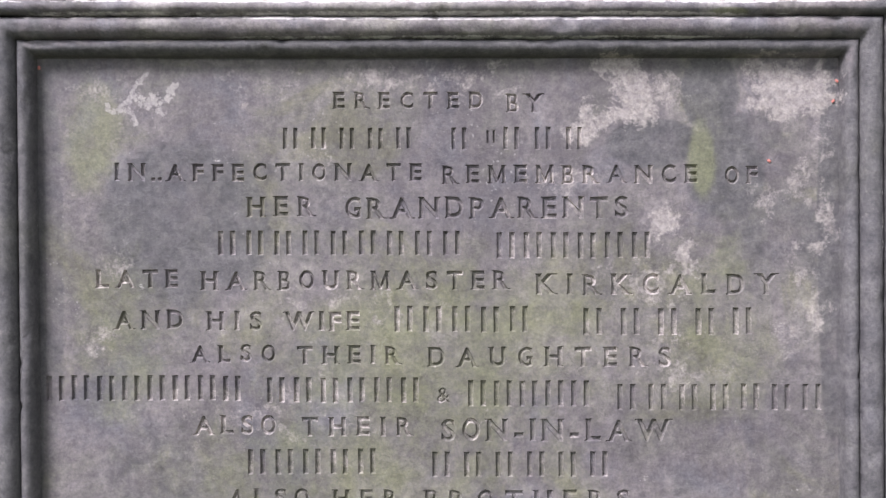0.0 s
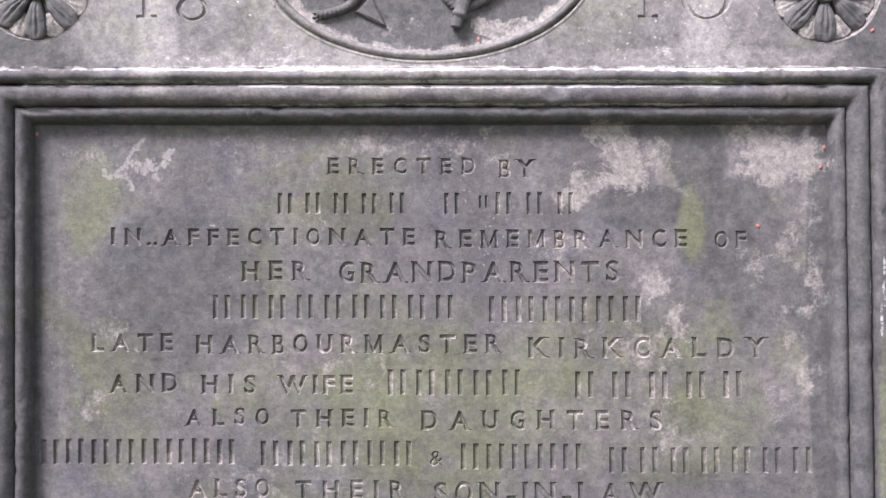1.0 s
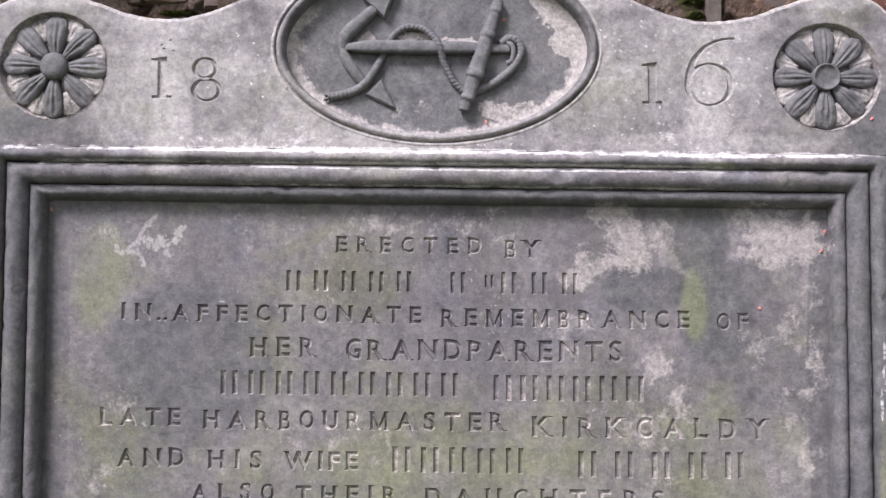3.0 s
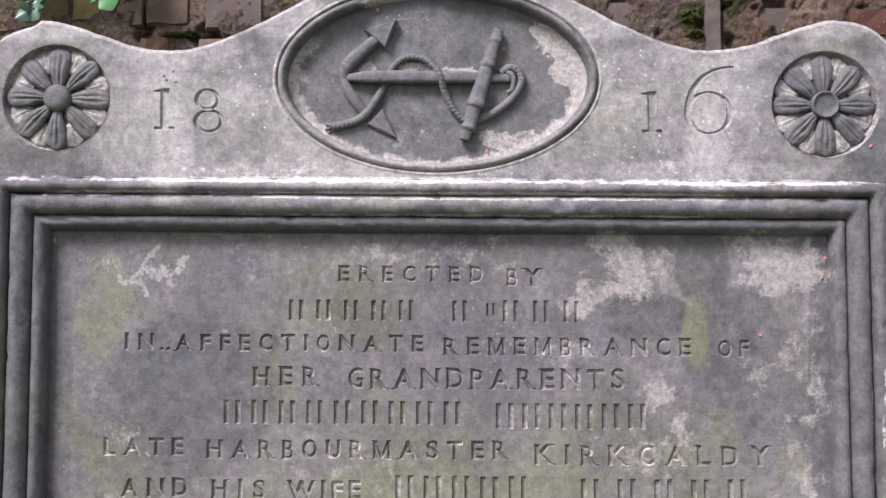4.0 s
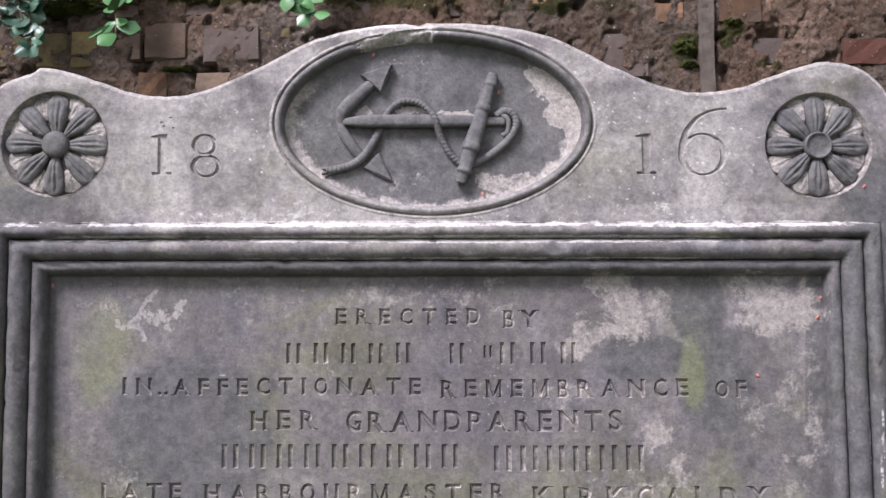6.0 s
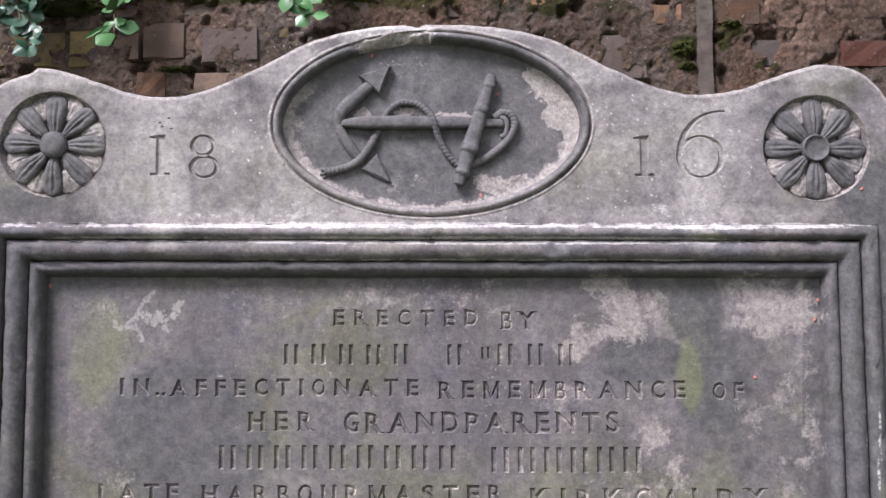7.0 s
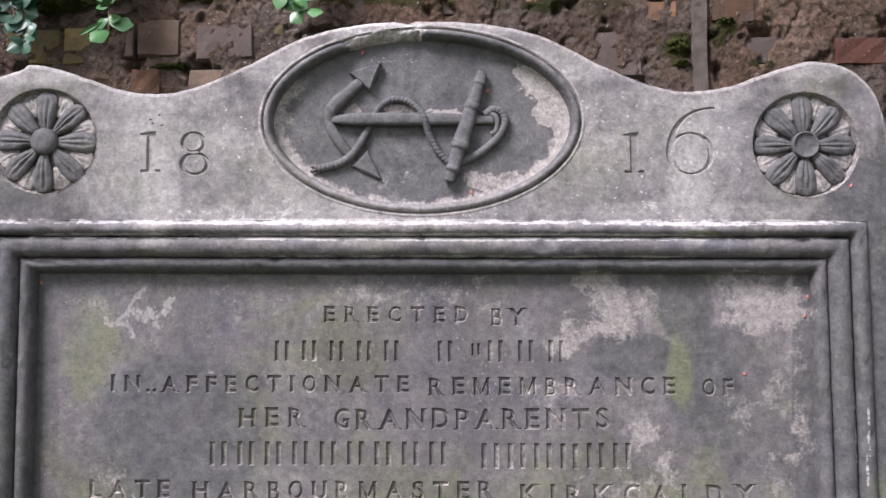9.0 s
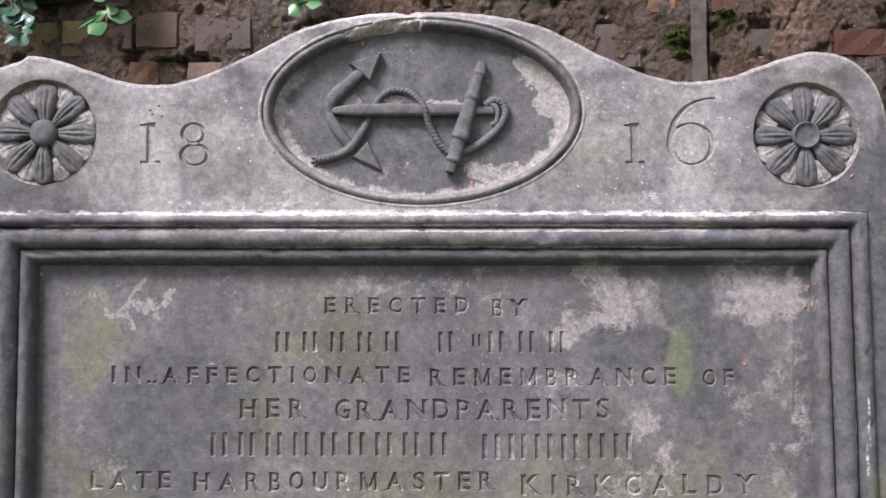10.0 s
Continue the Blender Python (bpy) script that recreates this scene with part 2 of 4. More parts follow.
# where weather marks the stone, LEDGE with painted light too: x, z, radii, strength
PEDIMENT_WASH = [(0.0, 1.50, 0.75, 0.16, 0.56), (-0.49, 1.598, 0.10, 0.030, 0.95), (-0.33, 1.565, 0.14, 0.036, 0.80), (-0.19, 1.605, 0.10, 0.040, 0.80), (0.0, 1.652, 0.24, 0.022, 0.95),
                 (0.19, 1.605, 0.10, 0.040, 0.75), (0.32, 1.560, 0.14, 0.036, 0.75), (0.48, 1.596, 0.10, 0.022, 0.75), (-0.335, 1.445, 0.040, 0.09, 1.0), (-0.355, 1.51, 0.05, 0.06, 0.80), (-0.27, 1.50, 0.11, 0.06, 0.70), (-0.40, 1.44, 0.08, 0.05, 0.66),
                 (0.325, 1.440, 0.040, 0.09, 1.0), (0.345, 1.50, 0.08, 0.06, 0.75), (-0.12, 1.415, 0.38, 0.022, 0.75), (0.30, 1.415, 0.24, 0.020, 0.70)]
SOOT_AND_EDGES = [(-0.0065, 1.537, 0.19, 0.108, 1.1), (-0.481, 1.507, 0.072, 0.072, 0.45), (0.474, 1.498, 0.072, 0.072, 0.45),
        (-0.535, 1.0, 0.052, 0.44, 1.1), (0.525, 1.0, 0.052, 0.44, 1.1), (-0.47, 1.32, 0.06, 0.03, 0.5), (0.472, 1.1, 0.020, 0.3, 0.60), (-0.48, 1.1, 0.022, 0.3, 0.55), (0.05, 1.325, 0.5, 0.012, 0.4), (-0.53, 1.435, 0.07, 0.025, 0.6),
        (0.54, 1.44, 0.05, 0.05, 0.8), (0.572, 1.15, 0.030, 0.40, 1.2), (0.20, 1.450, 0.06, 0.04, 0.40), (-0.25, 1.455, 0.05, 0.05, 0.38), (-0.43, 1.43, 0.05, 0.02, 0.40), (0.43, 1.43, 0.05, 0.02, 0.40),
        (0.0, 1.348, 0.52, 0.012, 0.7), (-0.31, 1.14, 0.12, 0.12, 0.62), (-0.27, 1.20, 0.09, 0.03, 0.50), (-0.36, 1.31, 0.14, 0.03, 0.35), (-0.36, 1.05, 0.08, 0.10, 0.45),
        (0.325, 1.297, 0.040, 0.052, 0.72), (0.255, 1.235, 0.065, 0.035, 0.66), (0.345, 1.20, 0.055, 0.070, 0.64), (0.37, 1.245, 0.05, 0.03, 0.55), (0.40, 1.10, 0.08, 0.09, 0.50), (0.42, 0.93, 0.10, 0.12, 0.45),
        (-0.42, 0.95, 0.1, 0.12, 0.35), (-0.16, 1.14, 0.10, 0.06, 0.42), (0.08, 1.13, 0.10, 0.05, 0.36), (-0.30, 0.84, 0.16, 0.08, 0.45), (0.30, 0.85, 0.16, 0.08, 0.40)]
ALGAE = [(0.315, 1.215, 0.022, 0.065, 1.1), (-0.425, 1.245, 0.055, 0.09, 0.85), (-0.40, 1.0, 0.09, 0.16, 0.65), (0.0, 0.98, 0.34, 0.17, 0.7),
         (-0.1, 0.84, 0.4, 0.1, 0.6), (0.33, 1.0, 0.1, 0.2, 0.55), (0.55, 0.95, 0.03, 0.2, 0.8), (0.34, 1.385, 0.03, 0.006, 1.4), (-0.56, 1.0, 0.03, 0.3, 0.7), (-0.545, 1.15, 0.015, 0.2, 0.8), (0.535, 0.95, 0.012, 0.2, 0.8),
         (-0.2, 1.45, 0.06, 0.08, 0.35), (-0.34, 1.47, 0.14, 0.08, 0.42), (0.22, 1.46, 0.08, 0.05, 0.3)]
SPECKS = [(-0.24, 1.50, 0.07, 0.08, 1.0), (0.21, 1.57, 0.09, 0.06, 1.0), (0.33, 1.50, 0.12, 0.09, 0.9), (0.26, 1.44, 0.14, 0.05, 0.8), (-0.53, 1.50, 0.04, 0.06, 0.9), (0.0, 1.41, 0.55, 0.014, 0.9), (-0.10, 1.425, 0.24, 0.03, 0.7)]
VEINS = [(x, z, 0.0078, 0.0092, 1.0) for x, z in ((-0.365, 1.319), (-0.368, 1.311), (-0.372, 1.303), (-0.377, 1.296), (-0.383, 1.289), (-0.390, 1.282), (-0.398, 1.280), (-0.407, 1.284),
         (-0.381, 1.277), (-0.376, 1.269), (-0.373, 1.261), (-0.366, 1.290), (-0.356, 1.288), (-0.346, 1.290), (-0.338, 1.284), (-0.333, 1.292), (-0.328, 1.300), (-0.322, 1.306), (-0.350, 1.297), (-0.340, 1.276))]
PALE = [(-0.4, 1.28, 0.06, 0.036, 0.3), (-0.21, 1.312, 0.072, 0.0288, 0.55), (-0.05, 1.318, 0.156, 0.024, 0.58), (0.06, 1.306, 0.06, 0.0264, 0.6), (-0.43, 1.31, 0.048, 0.036, 0.35),
        (0.212, 1.328, 0.0432, 0.0192, 0.95), (0.232, 1.307, 0.0408, 0.0288, 1), (0.24, 1.278, 0.0432, 0.0336, 1), (0.2, 1.266, 0.0408, 0.024, 0.95), (0.172, 1.252, 0.0336, 0.0192, 0.8), (0.275, 1.296, 0.0264, 0.036, 0.65),
        (0.4, 1.322, 0.06, 0.0216, 1.05), (0.422, 1.296, 0.06, 0.0384, 1.15), (0.392, 1.282, 0.0384, 0.0264, 1), (0.457, 1.294, 0.0264, 0.0432, 0.95), (0.462, 1.238, 0.0216, 0.0528, 0.58), (0.44, 1.19, 0.0312, 0.0456, 0.61),
        (0.464, 1.13, 0.018, 0.06, 0.50), (0.268, 1.14, 0.0264, 0.0312, 0.9), (0.292, 1.095, 0.0216, 0.036, 0.9), (0.4, 1.162, 0.036, 0.036, 0.62), (0.428, 1.08, 0.03, 0.048, 0.43), (0.455, 1.03, 0.024, 0.036, 0.72),
        (0.41, 1.005, 0.036, 0.06, 0.47), (0.15, 1.19, 0.072, 0.036, 0.45), (0.24, 1.06, 0.084, 0.048, 0.5), (-0.41, 1.07, 0.036, 0.048, 0.43), (-0.42, 1, 0.036, 0.036, 0.36), (-0.1, 1.04, 0.18, 0.036, 0.34), (0.3, 0.97, 0.144, 0.06, 0.38), (-0.2, 0.9, 0.3, 0.072, 0.3)]
FIELD_PALE = [(0.128, 1.597, 0.022, 0.014, 1.1), (0.143, 1.580, 0.030, 0.024, 1.3), (0.160, 1.550, 0.026, 0.032, 1.3), (0.170, 1.520, 0.016, 0.028, 1.2), (-0.038, 1.610, 0.050, 0.018, 0.60), (-0.035, 1.549, 0.030, 0.009, 1.0),
              (0.020, 1.546, 0.030, 0.006, 0.9), (-0.095, 1.548, 0.018, 0.007, 0.9), (-0.06, 1.455, 0.09, 0.014, 0.55), (0.09, 1.455, 0.06, 0.016, 0.7), (-0.03, 1.505, 0.06, 0.03, 0.28)]
# moulding tops, pale crust plus painted light; thin white streaks at right
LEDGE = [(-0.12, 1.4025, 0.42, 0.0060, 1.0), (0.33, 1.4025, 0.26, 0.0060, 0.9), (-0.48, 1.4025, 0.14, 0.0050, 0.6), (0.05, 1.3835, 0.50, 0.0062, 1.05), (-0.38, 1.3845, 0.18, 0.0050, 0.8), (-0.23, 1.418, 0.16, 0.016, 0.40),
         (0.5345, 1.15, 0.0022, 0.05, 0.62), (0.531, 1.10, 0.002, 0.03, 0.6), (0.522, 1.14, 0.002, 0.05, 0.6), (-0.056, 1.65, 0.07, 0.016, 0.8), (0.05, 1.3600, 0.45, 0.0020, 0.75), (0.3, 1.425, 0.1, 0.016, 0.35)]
WALL_MOSS = [(-0.58, 2.10, 0.28, 0.060, 1.15), (-0.15, 2.09, 0.28, 0.060, 1.3), (0.61, 1.945, 0.05, 0.05, 1.3), (0.27, 2.05, 0.09, 0.03, 1.0), (0.70, 1.97, 0.03, 0.05, 0.9), (0.80, 1.90, 0.05, 0.02, 0.9), (0.42, 2.05, 0.12, 0.05, 0.6), (0.60, 1.94, 0.05, 0.06, 0.9), (0.72, 1.99, 0.06, 0.03, 0.9),
             (-0.64, 1.90, 0.06, 0.015, 0.9), (0.05, 2.06, 0.25, 0.05, 0.6)]

STONE = stone_material()
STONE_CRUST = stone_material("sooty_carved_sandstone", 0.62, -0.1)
# bare stone of the rosettes; on rim and fillet it paints in brightness
STONE_BARE_LIT = stone_material("bare_and_lit_sandstone", -0.5, 0.62)
STONE_CUT = stone_material("bare_cut_sandstone", -0.3, 0.32)
STONE_FRESH = stone_material("broken_sandstone", -0.9, 1.5)
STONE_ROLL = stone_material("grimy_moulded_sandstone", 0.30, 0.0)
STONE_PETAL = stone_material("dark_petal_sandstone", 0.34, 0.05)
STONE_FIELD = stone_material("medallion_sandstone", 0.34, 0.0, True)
MORTAR = mortar_material()
BRICK_BROWN = brick_material("brown_brick", (0.080, 0.062, 0.058), (0.120, 0.090, 0.080), (0.165, 0.118, 0.096))
BRICK_WARM = brick_material("warm_brown_brick", (0.090, 0.062, 0.048), (0.150, 0.102, 0.076), (0.21, 0.145, 0.105))
BRICK_RED = brick_material("red_brick", (0.050, 0.023, 0.018), (0.078, 0.032, 0.024), (0.10, 0.042, 0.030))
BRICK_ORANGE = brick_material("orange_brick", (0.080, 0.046, 0.030), (0.160, 0.086, 0.050), (0.24, 0.132, 0.075))
BRICK_OCHRE = brick_material("ochre_brick", (0.095, 0.068, 0.030), (0.150, 0.110, 0.046), (0.20, 0.150, 0.065))
CEMENT = plain_noise_material("grey_cement", (0.065, 0.052, 0.044), (0.135, 0.110, 0.096), 30.0, 0.9, 0.2, 0.5, 0.004)
LEAF_BLUE = leaf_material("blue_green_leaf", (0.022, 0.060, 0.038), (0.085, 0.165, 0.110))
LEAF_FRESH = leaf_material("fresh_green_leaf", (0.032, 0.105, 0.028), (0.115, 0.26, 0.090))
STEM = plain_noise_material("woody_stem", (0.09, 0.06, 0.035), (0.2, 0.14, 0.08), 60.0)
MOSS = plain_noise_material("dark_moss", (0.012, 0.015, 0.004), (0.060, 0.064, 0.018), 40.0, 1.0, 0.1, 0.8, 0.006)
GRASS = plain_noise_material("worn_grass", (0.042, 0.054, 0.026), (0.098, 0.114, 0.058), 4.0, 0.95, 0.2, 0.8, 0.02)
PETAL_RED = plain_noise_material("dry_red_petal", (0.42, 0.10, 0.08), (0.58, 0.25, 0.21), 200.0, 0.7)
COPING = plain_noise_material("coping_stone", (0.09, 0.08, 0.07), (0.2, 0.18, 0.16), 9.0, 0.9)


# ---------------------------------------------------------------- helpers
def mesh_of(name, verts, faces, material, smooth=False):
    me = bpy.data.meshes.new(name)
    me.from_pydata([tuple(v) for v in verts], [], faces)
    me.materials.append(material)
    if smooth:
        me.polygons.foreach_set("use_smooth", [True] * len(me.polygons))
    me.update()
    return me


def child(name, me, parent, label="", m=None):
    ob = new(name, me)
    ob.parent = parent
    if m is not None:
        ob.matrix_basis = m
    return tagged(ob, label) if label else ob


def wobble(x, y, z, scale, seed=0.0):
    return noise.noise(Vector((x * scale + seed, y * scale - seed, z * scale + 2 * seed)))


def smooth_path(pts, per=8):
    """Catmull-Rom through a few control points."""
    p = [Vector(q) for q in pts]
    p = [2 * p[0] - p[1], *p, 2 * p[-1] - p[-2]]
    out = []
    for i in range(1, len(p) - 2):
        for k in range(per):
            u = k / per
            out.append(0.5 * (2 * p[i] + (p[i + 1] - p[i - 1]) * u + (2 * p[i - 1] - 5 * p[i] + 4 * p[i + 1] - p[i + 2]) * u * u
                              + (3 * p[i] - 3 * p[i + 1] + p[i + 2] - p[i - 1]) * u ** 3))
    return out + [p[-2]]


def tube(path, radius, sides=10, flat=1.0, closed=False):
    """A tube along points; radius(s, a) with s metres along it and a the angle round it. flat squeezes it in y."""
    verts, faces, s = [], [], 0.0
    n = len(path)
    for i, p in enumerate(path):
        a, b = path[(i - 1) % n if closed else max(i - 1, 0)], path[(i + 1) % n if closed else min(i + 1, n - 1)]
        t = (b - a).normalized()
        ref = Vector((0, -1, 0)) if abs(t.y) < 0.9 else Vector((1, 0, 0))
        u = t.cross(ref).normalized()
        w = u.cross(t).normalized()
        if i:
            s += (p - path[i - 1]).length
        for k in range(sides):
            ang = 2 * math.pi * k / sides
            q = p + (u * math.cos(ang) + w * math.sin(ang) * flat) * radius(s, ang)
            verts.append(q)
    for i in range(n if closed else n - 1):
        for k in range(sides):
            j, l = (i + 1) % n, (k + 1) % sides
            faces.append((i * sides + k, i * sides + l, j * sides + l, j * sides + k))
    if not closed:
        faces += [tuple(range(sides))[::-1], tuple(range((n - 1) * sides, n * sides))]
    return verts, faces


def prism(outline, y0, y1, inset=0.0):
    """A block from an outline in x, z: back at y0, front at y1, the front drawn in towards its middle."""
    c = sum((Vector(p) for p in outline), Vector((0, 0))) / len(outline)
    n = len(outline)
    verts = [(x, y0, z) for x, z in outline]
    verts += [(x, y1 + (y0 - y1) * 0.3, z) for x, z in outline]
    for x, z in outline:
        d = c - Vector((x, z))
        d = d.normalized() * min(inset, d.length * 0.6)
        verts.append((x + d.x, y1, z + d.y))
    faces = [(i + k * n, (i + 1) % n + k * n, (i + 1) % n + (k + 1) * n, i + (k + 1) * n) for k in range(2) for i in range(n)]
    return verts, faces + [tuple(range(2 * n, 3 * n))]


# ---------------------------------------------------------------- cut letters
GLYPHS = {}


def glyph(ch):
    """Outline loops and width of a capital, its height brought to 1."""
    if ch in GLYPHS:
        return GLYPHS[ch]
    if ch == "M":
        GLYPHS[ch] = ([[(0, 0), (0.17, 0), (0.17, 0.66), (0.39, 0.05), (0.53, 0.05), (0.75, 0.66), (0.75, 0), (0.92, 0), (0.92, 1), (0.74, 1), (0.46, 0.30), (0.18, 1), (0, 1)]], 0.92, 1.0)
        return GLYPHS[ch]
    if ch == "B":
        GLYPHS[ch] = ([[(0, 0), (0.40, 0), (0.54, 0.05), (0.62, 0.16), (0.62, 0.34), (0.55, 0.46), (0.47, 0.52), (0.54, 0.58), (0.58, 0.68), (0.58, 0.84), (0.51, 0.95), (0.40, 1), (0, 1)],
                       [(0.20, 0.18), (0.36, 0.18), (0.41, 0.23), (0.41, 0.35), (0.36, 0.40), (0.20, 0.40)], [(0.20, 0.62), (0.33, 0.62), (0.38, 0.67), (0.38, 0.77), (0.33, 0.82), (0.20, 0.82)]], 0.62, 1.0)
        return GLYPHS[ch]
    cu = bpy.data.curves.new("glyph", "FONT")
    cu.body, cu.resolution_u, cu.offset = ch, 4, {"&": 0.016, "A": 0.036, "R": 0.036, "P": 0.036, "S": 0.040, "G": 0.040}.get(ch, 0.047)
    ob = new("glyph", cu)
    me = bpy.data.meshes.new_from_object(ob)
    bm = bmesh.new()
    bm.from_mesh(me)
    bmesh.ops.remove_doubles(bm, verts=bm.verts, dist=1e-4)
    edge_next = {}
    for f in bm.faces:
        for lo in f.loops:
            if len(lo.edge.link_faces) == 1:
                a, b = (lo.vert, lo.link_loop_next.vert)
                if f.normal.z < 0:
                    a, b = b, a
                edge_next[a.index] = b.index
    bm.verts.ensure_lookup_table()
    xy = [(v.co.x, v.co.y) for v in bm.verts]
    loops = []
    while edge_next:
        start = next(iter(edge_next))
        loop, k = [], start
        while k in edge_next:
            loop.append(xy[k])
            k = edge_next.pop(k)
        if len(loop) > 2:
            loops.append(loop)
    bm.free()
    bpy.data.objects.remove(ob)
    bpy.data.meshes.remove(me)
    bpy.data.curves.remove(cu)
    unit = glyph("H")[2] if ch != "H" else max(y for lp in loops for _, y in lp) - min(y for lp in loops for _, y in lp)
    x0 = min(x for lp in loops for x, _ in lp)
    x1 = max(x for lp in loops for x, _ in lp)
    foot = min(y for lp in loops for _, y in lp) if ch not in "-." else 0.0
    loops = [[((x - x0) / unit, (y - foot) / unit) for x, y in lp] for lp in loops]
    GLYPHS[ch] = (loops, (x1 - x0) / unit, unit)
    return GLYPHS[ch]


# small slab serifs: where along each capital, at its foot (0) or head (1)
SERIFS = {"A": ((0.07, 0), (0.93, 0)), "B": ((0.12, 0), (0.12, 1)), "D": ((0.12, 0), (0.12, 1)), "E": ((0.12, 0), (0.12, 1)), "F": ((0.14, 0), (0.14, 1)),
          "H": ((0.1, 0), (0.1, 1), (0.9, 0), (0.9, 1)), "I": ((0.5, 0), (0.5, 1)), "K": ((0.12, 0), (0.12, 1), (0.92, 0), (0.88, 1)), "L": ((0.14, 0), (0.14, 1)),
          "M": ((0.09, 0), (0.09, 1), (0.91, 0), (0.91, 1)), "N": ((0.1, 0), (0.1, 1), (0.9, 1)), "P": ((0.12, 0), (0.12, 1)), "R": ((0.12, 0), (0.12, 1), (0.92, 0)),
          "T": ((0.5, 0),), "U": ((0.1, 1), (0.9, 1)), "V": ((0.06, 1), (0.94, 1)), "W": ((0.05, 1), (0.95, 1)), "Y": ((0.06, 1), (0.94, 1), (0.5, 0))}
WIDE = {"O": 0.74, "C": 0.84, "G": 0.80, "D": 0.88, "U": 0.9, "S": 1.05, "E": 1.05, "F": 1.05, "L": 1.05}
BAR = "|"  # a pair of plain cut bars in place of a letter that is not spelled out


def word_loops(text, x0, x1, zb, zt, slope=-0.0055):
    """Loops in x, z of a word that runs from x0 to x1."""
    h = zt - zb
    items = []
    for ch in text:
        if ch == BAR:
            w, b = 0.70, 0.22
            items.append(([[(x, 0), (x + b, 0), (x + b, 1), (x, 1)] for x in (0, w - b)], w))
        else:
            loops, w, _ = glyph(ch)
            items.append(([[(x * WIDE.get(ch, 0.98), z) for x, z in lp] for lp in loops], w * WIDE.get(ch, 0.98)))
    total = sum(w for _, w in items) * h
    gap = (x1 - x0 - total) / max(len(items) - 1, 1)
    out, feet, x = [], [], x0
    for ch, (loops, w) in zip(text, items):
        lift = random.uniform(-0.0006, 0.0006) + slope * (x + w * h / 2 - (x0 + x1) / 2)
        for lp in loops:
            out.append([(x + px * h, zb + lift + pz * h) for px, pz in lp])
        for u, end in SERIFS.get(ch, ()):
            c, z = x + u * w * h, zb + lift + (0.003 * h if end == 0 else 0.917 * h)
            feet.append([(c - 0.15 * h, z), (c + 0.15 * h, z), (c + 0.15 * h, z + 0.08 * h), (c - 0.15 * h, z + 0.08 * h)])
        x += w * h + gap
    return out, feet


def cut_sheet(outer, holes, cuts, y, depth, inset, serifs=()):
    """A flat sheet facing -y with open holes and sunk letters with sloping sides."""
    from mathutils.geometry import delaunay_2d_cdt
    verts2, rings = [], []

    def add(lp):
        start = len(verts2)
        if sum(a[0] * b[1] - b[0] * a[1] for a, b in zip(lp, [*lp[1:], lp[0]])) < 0:
            lp = lp[::-1]
        verts2.extend(Vector(p) for p in lp)
        rings.append(list(range(start, len(verts2))))

    cuts = [[(x + 0.0005 * wobble(x, 0, z, 260), z + 0.0005 * wobble(x, 5, z, 260)) for x, z in lp] for lp in cuts]
    for lp in [*holes, *cuts, *serifs]:
        add(lp)
    add(outer)
    edges = [(r[i], r[(i + 1) % len(r)]) for r in rings for i in range(len(r))]
    v, _, f, _, _, of = delaunay_2d_cdt(verts2, edges, rings, 0, 1e-6)
    nh, nc, last = len(holes), len(holes) + len(cuts), len(rings) - 1
    verts = [(p.x, y, p.y) for p in v]
    faces, floor = [], []
    for tri, src in zip(f, of):
        if last not in src:
            continue
        if any(k < nh for k in src):
            continue
        sunk = len([k for k in src if k < nc]) % 2 or any(nc <= k < last for k in src)
        (floor if sunk else faces).append(tri)
    # the floor of each cut, drawn in from its rim, and the walls between
    deep = {}
    pushes = {}
    border = {}
    for tri in floor:
        for i in range(3):
            e = (tri[i], tri[(i + 1) % 3])
            if (e[1], e[0]) in border:
                del border[(e[1], e[0])]
            else:
                border[e] = True
    for a, b in border:
        d = (v[b] - v[a]).normalized()
        nrm = Vector((-d.y, d.x))
        for k in (a, b):
            pushes[k] = pushes.get(k, Vector((0, 0))) + nrm
    for tri in floor:
        for k in tri:
            if k not in deep:
                p = pushes.get(k, Vector((0, 0)))
                q = v[k] + (p.normalized() * inset if p.length > 1e-6 else p)
                deep[k] = len(verts)
                verts.append((q.x, y + depth + 0.0003 * wobble(q.x, 0, q.y, 150), q.y))
    flat = len(faces)
    faces += [tuple(deep[k] for k in tri) for tri in floor]
    faces += [(a, b, deep[b], deep[a]) for a, b in border]
    return verts, faces, flat


# ---------------------------------------------------------------- ground
def ground():
    verts, faces = [], []
    ring = [0, 1.5, 3, 6, 12, 30, 80, 250, 900, 3000]
    n = 48
    verts.append((0, 0, 0))
    for r in ring[1:]:
        for k in range(n):
            a = 2 * math.pi * k / n
            x, y = r * math.cos(a), r * math.sin(a)
            verts.append((x, y, 0.012 + 0.01 * wobble(x, y, 0, 0.6)))
    faces += [(0, 1 + k, 1 + (k + 1) % n) for k in range(n)]
    for i in range(len(ring) - 2):
        for k in range(n):
            a, b = 1 + i * n, 1 + (i + 1) * n
            faces.append((a + k, b + k, b + (k + 1) % n, a + (k + 1) % n))
    tagged(new("ground", mesh_of("ground", verts, faces, GRASS, True)), "worn grass and trodden earth of the burial ground", "ground", kind="structure")


ground()

# ---------------------------------------------------------------- the headstone
FACE, PANEL = 1.155, 1.180          # front plane, sunk inscription plane
MID = -0.0055                       # its middle line in x
HALF = 0.581
BACK = 0.125
OPEN = (-0.491, 0.480, 0.47, 1.337)  # the opening round the inscription
LEAN = 0.0065                       # the carved frame runs slightly down to the east
OVAL = (-0.0075, 1.5315, 0.2018, 0.1195)
ROSE_R = 0.0668

headstone = tagged(new("headstone"), "old dark weathered sandstone headstone with carved anchor medallion and rosettes", "headstone")


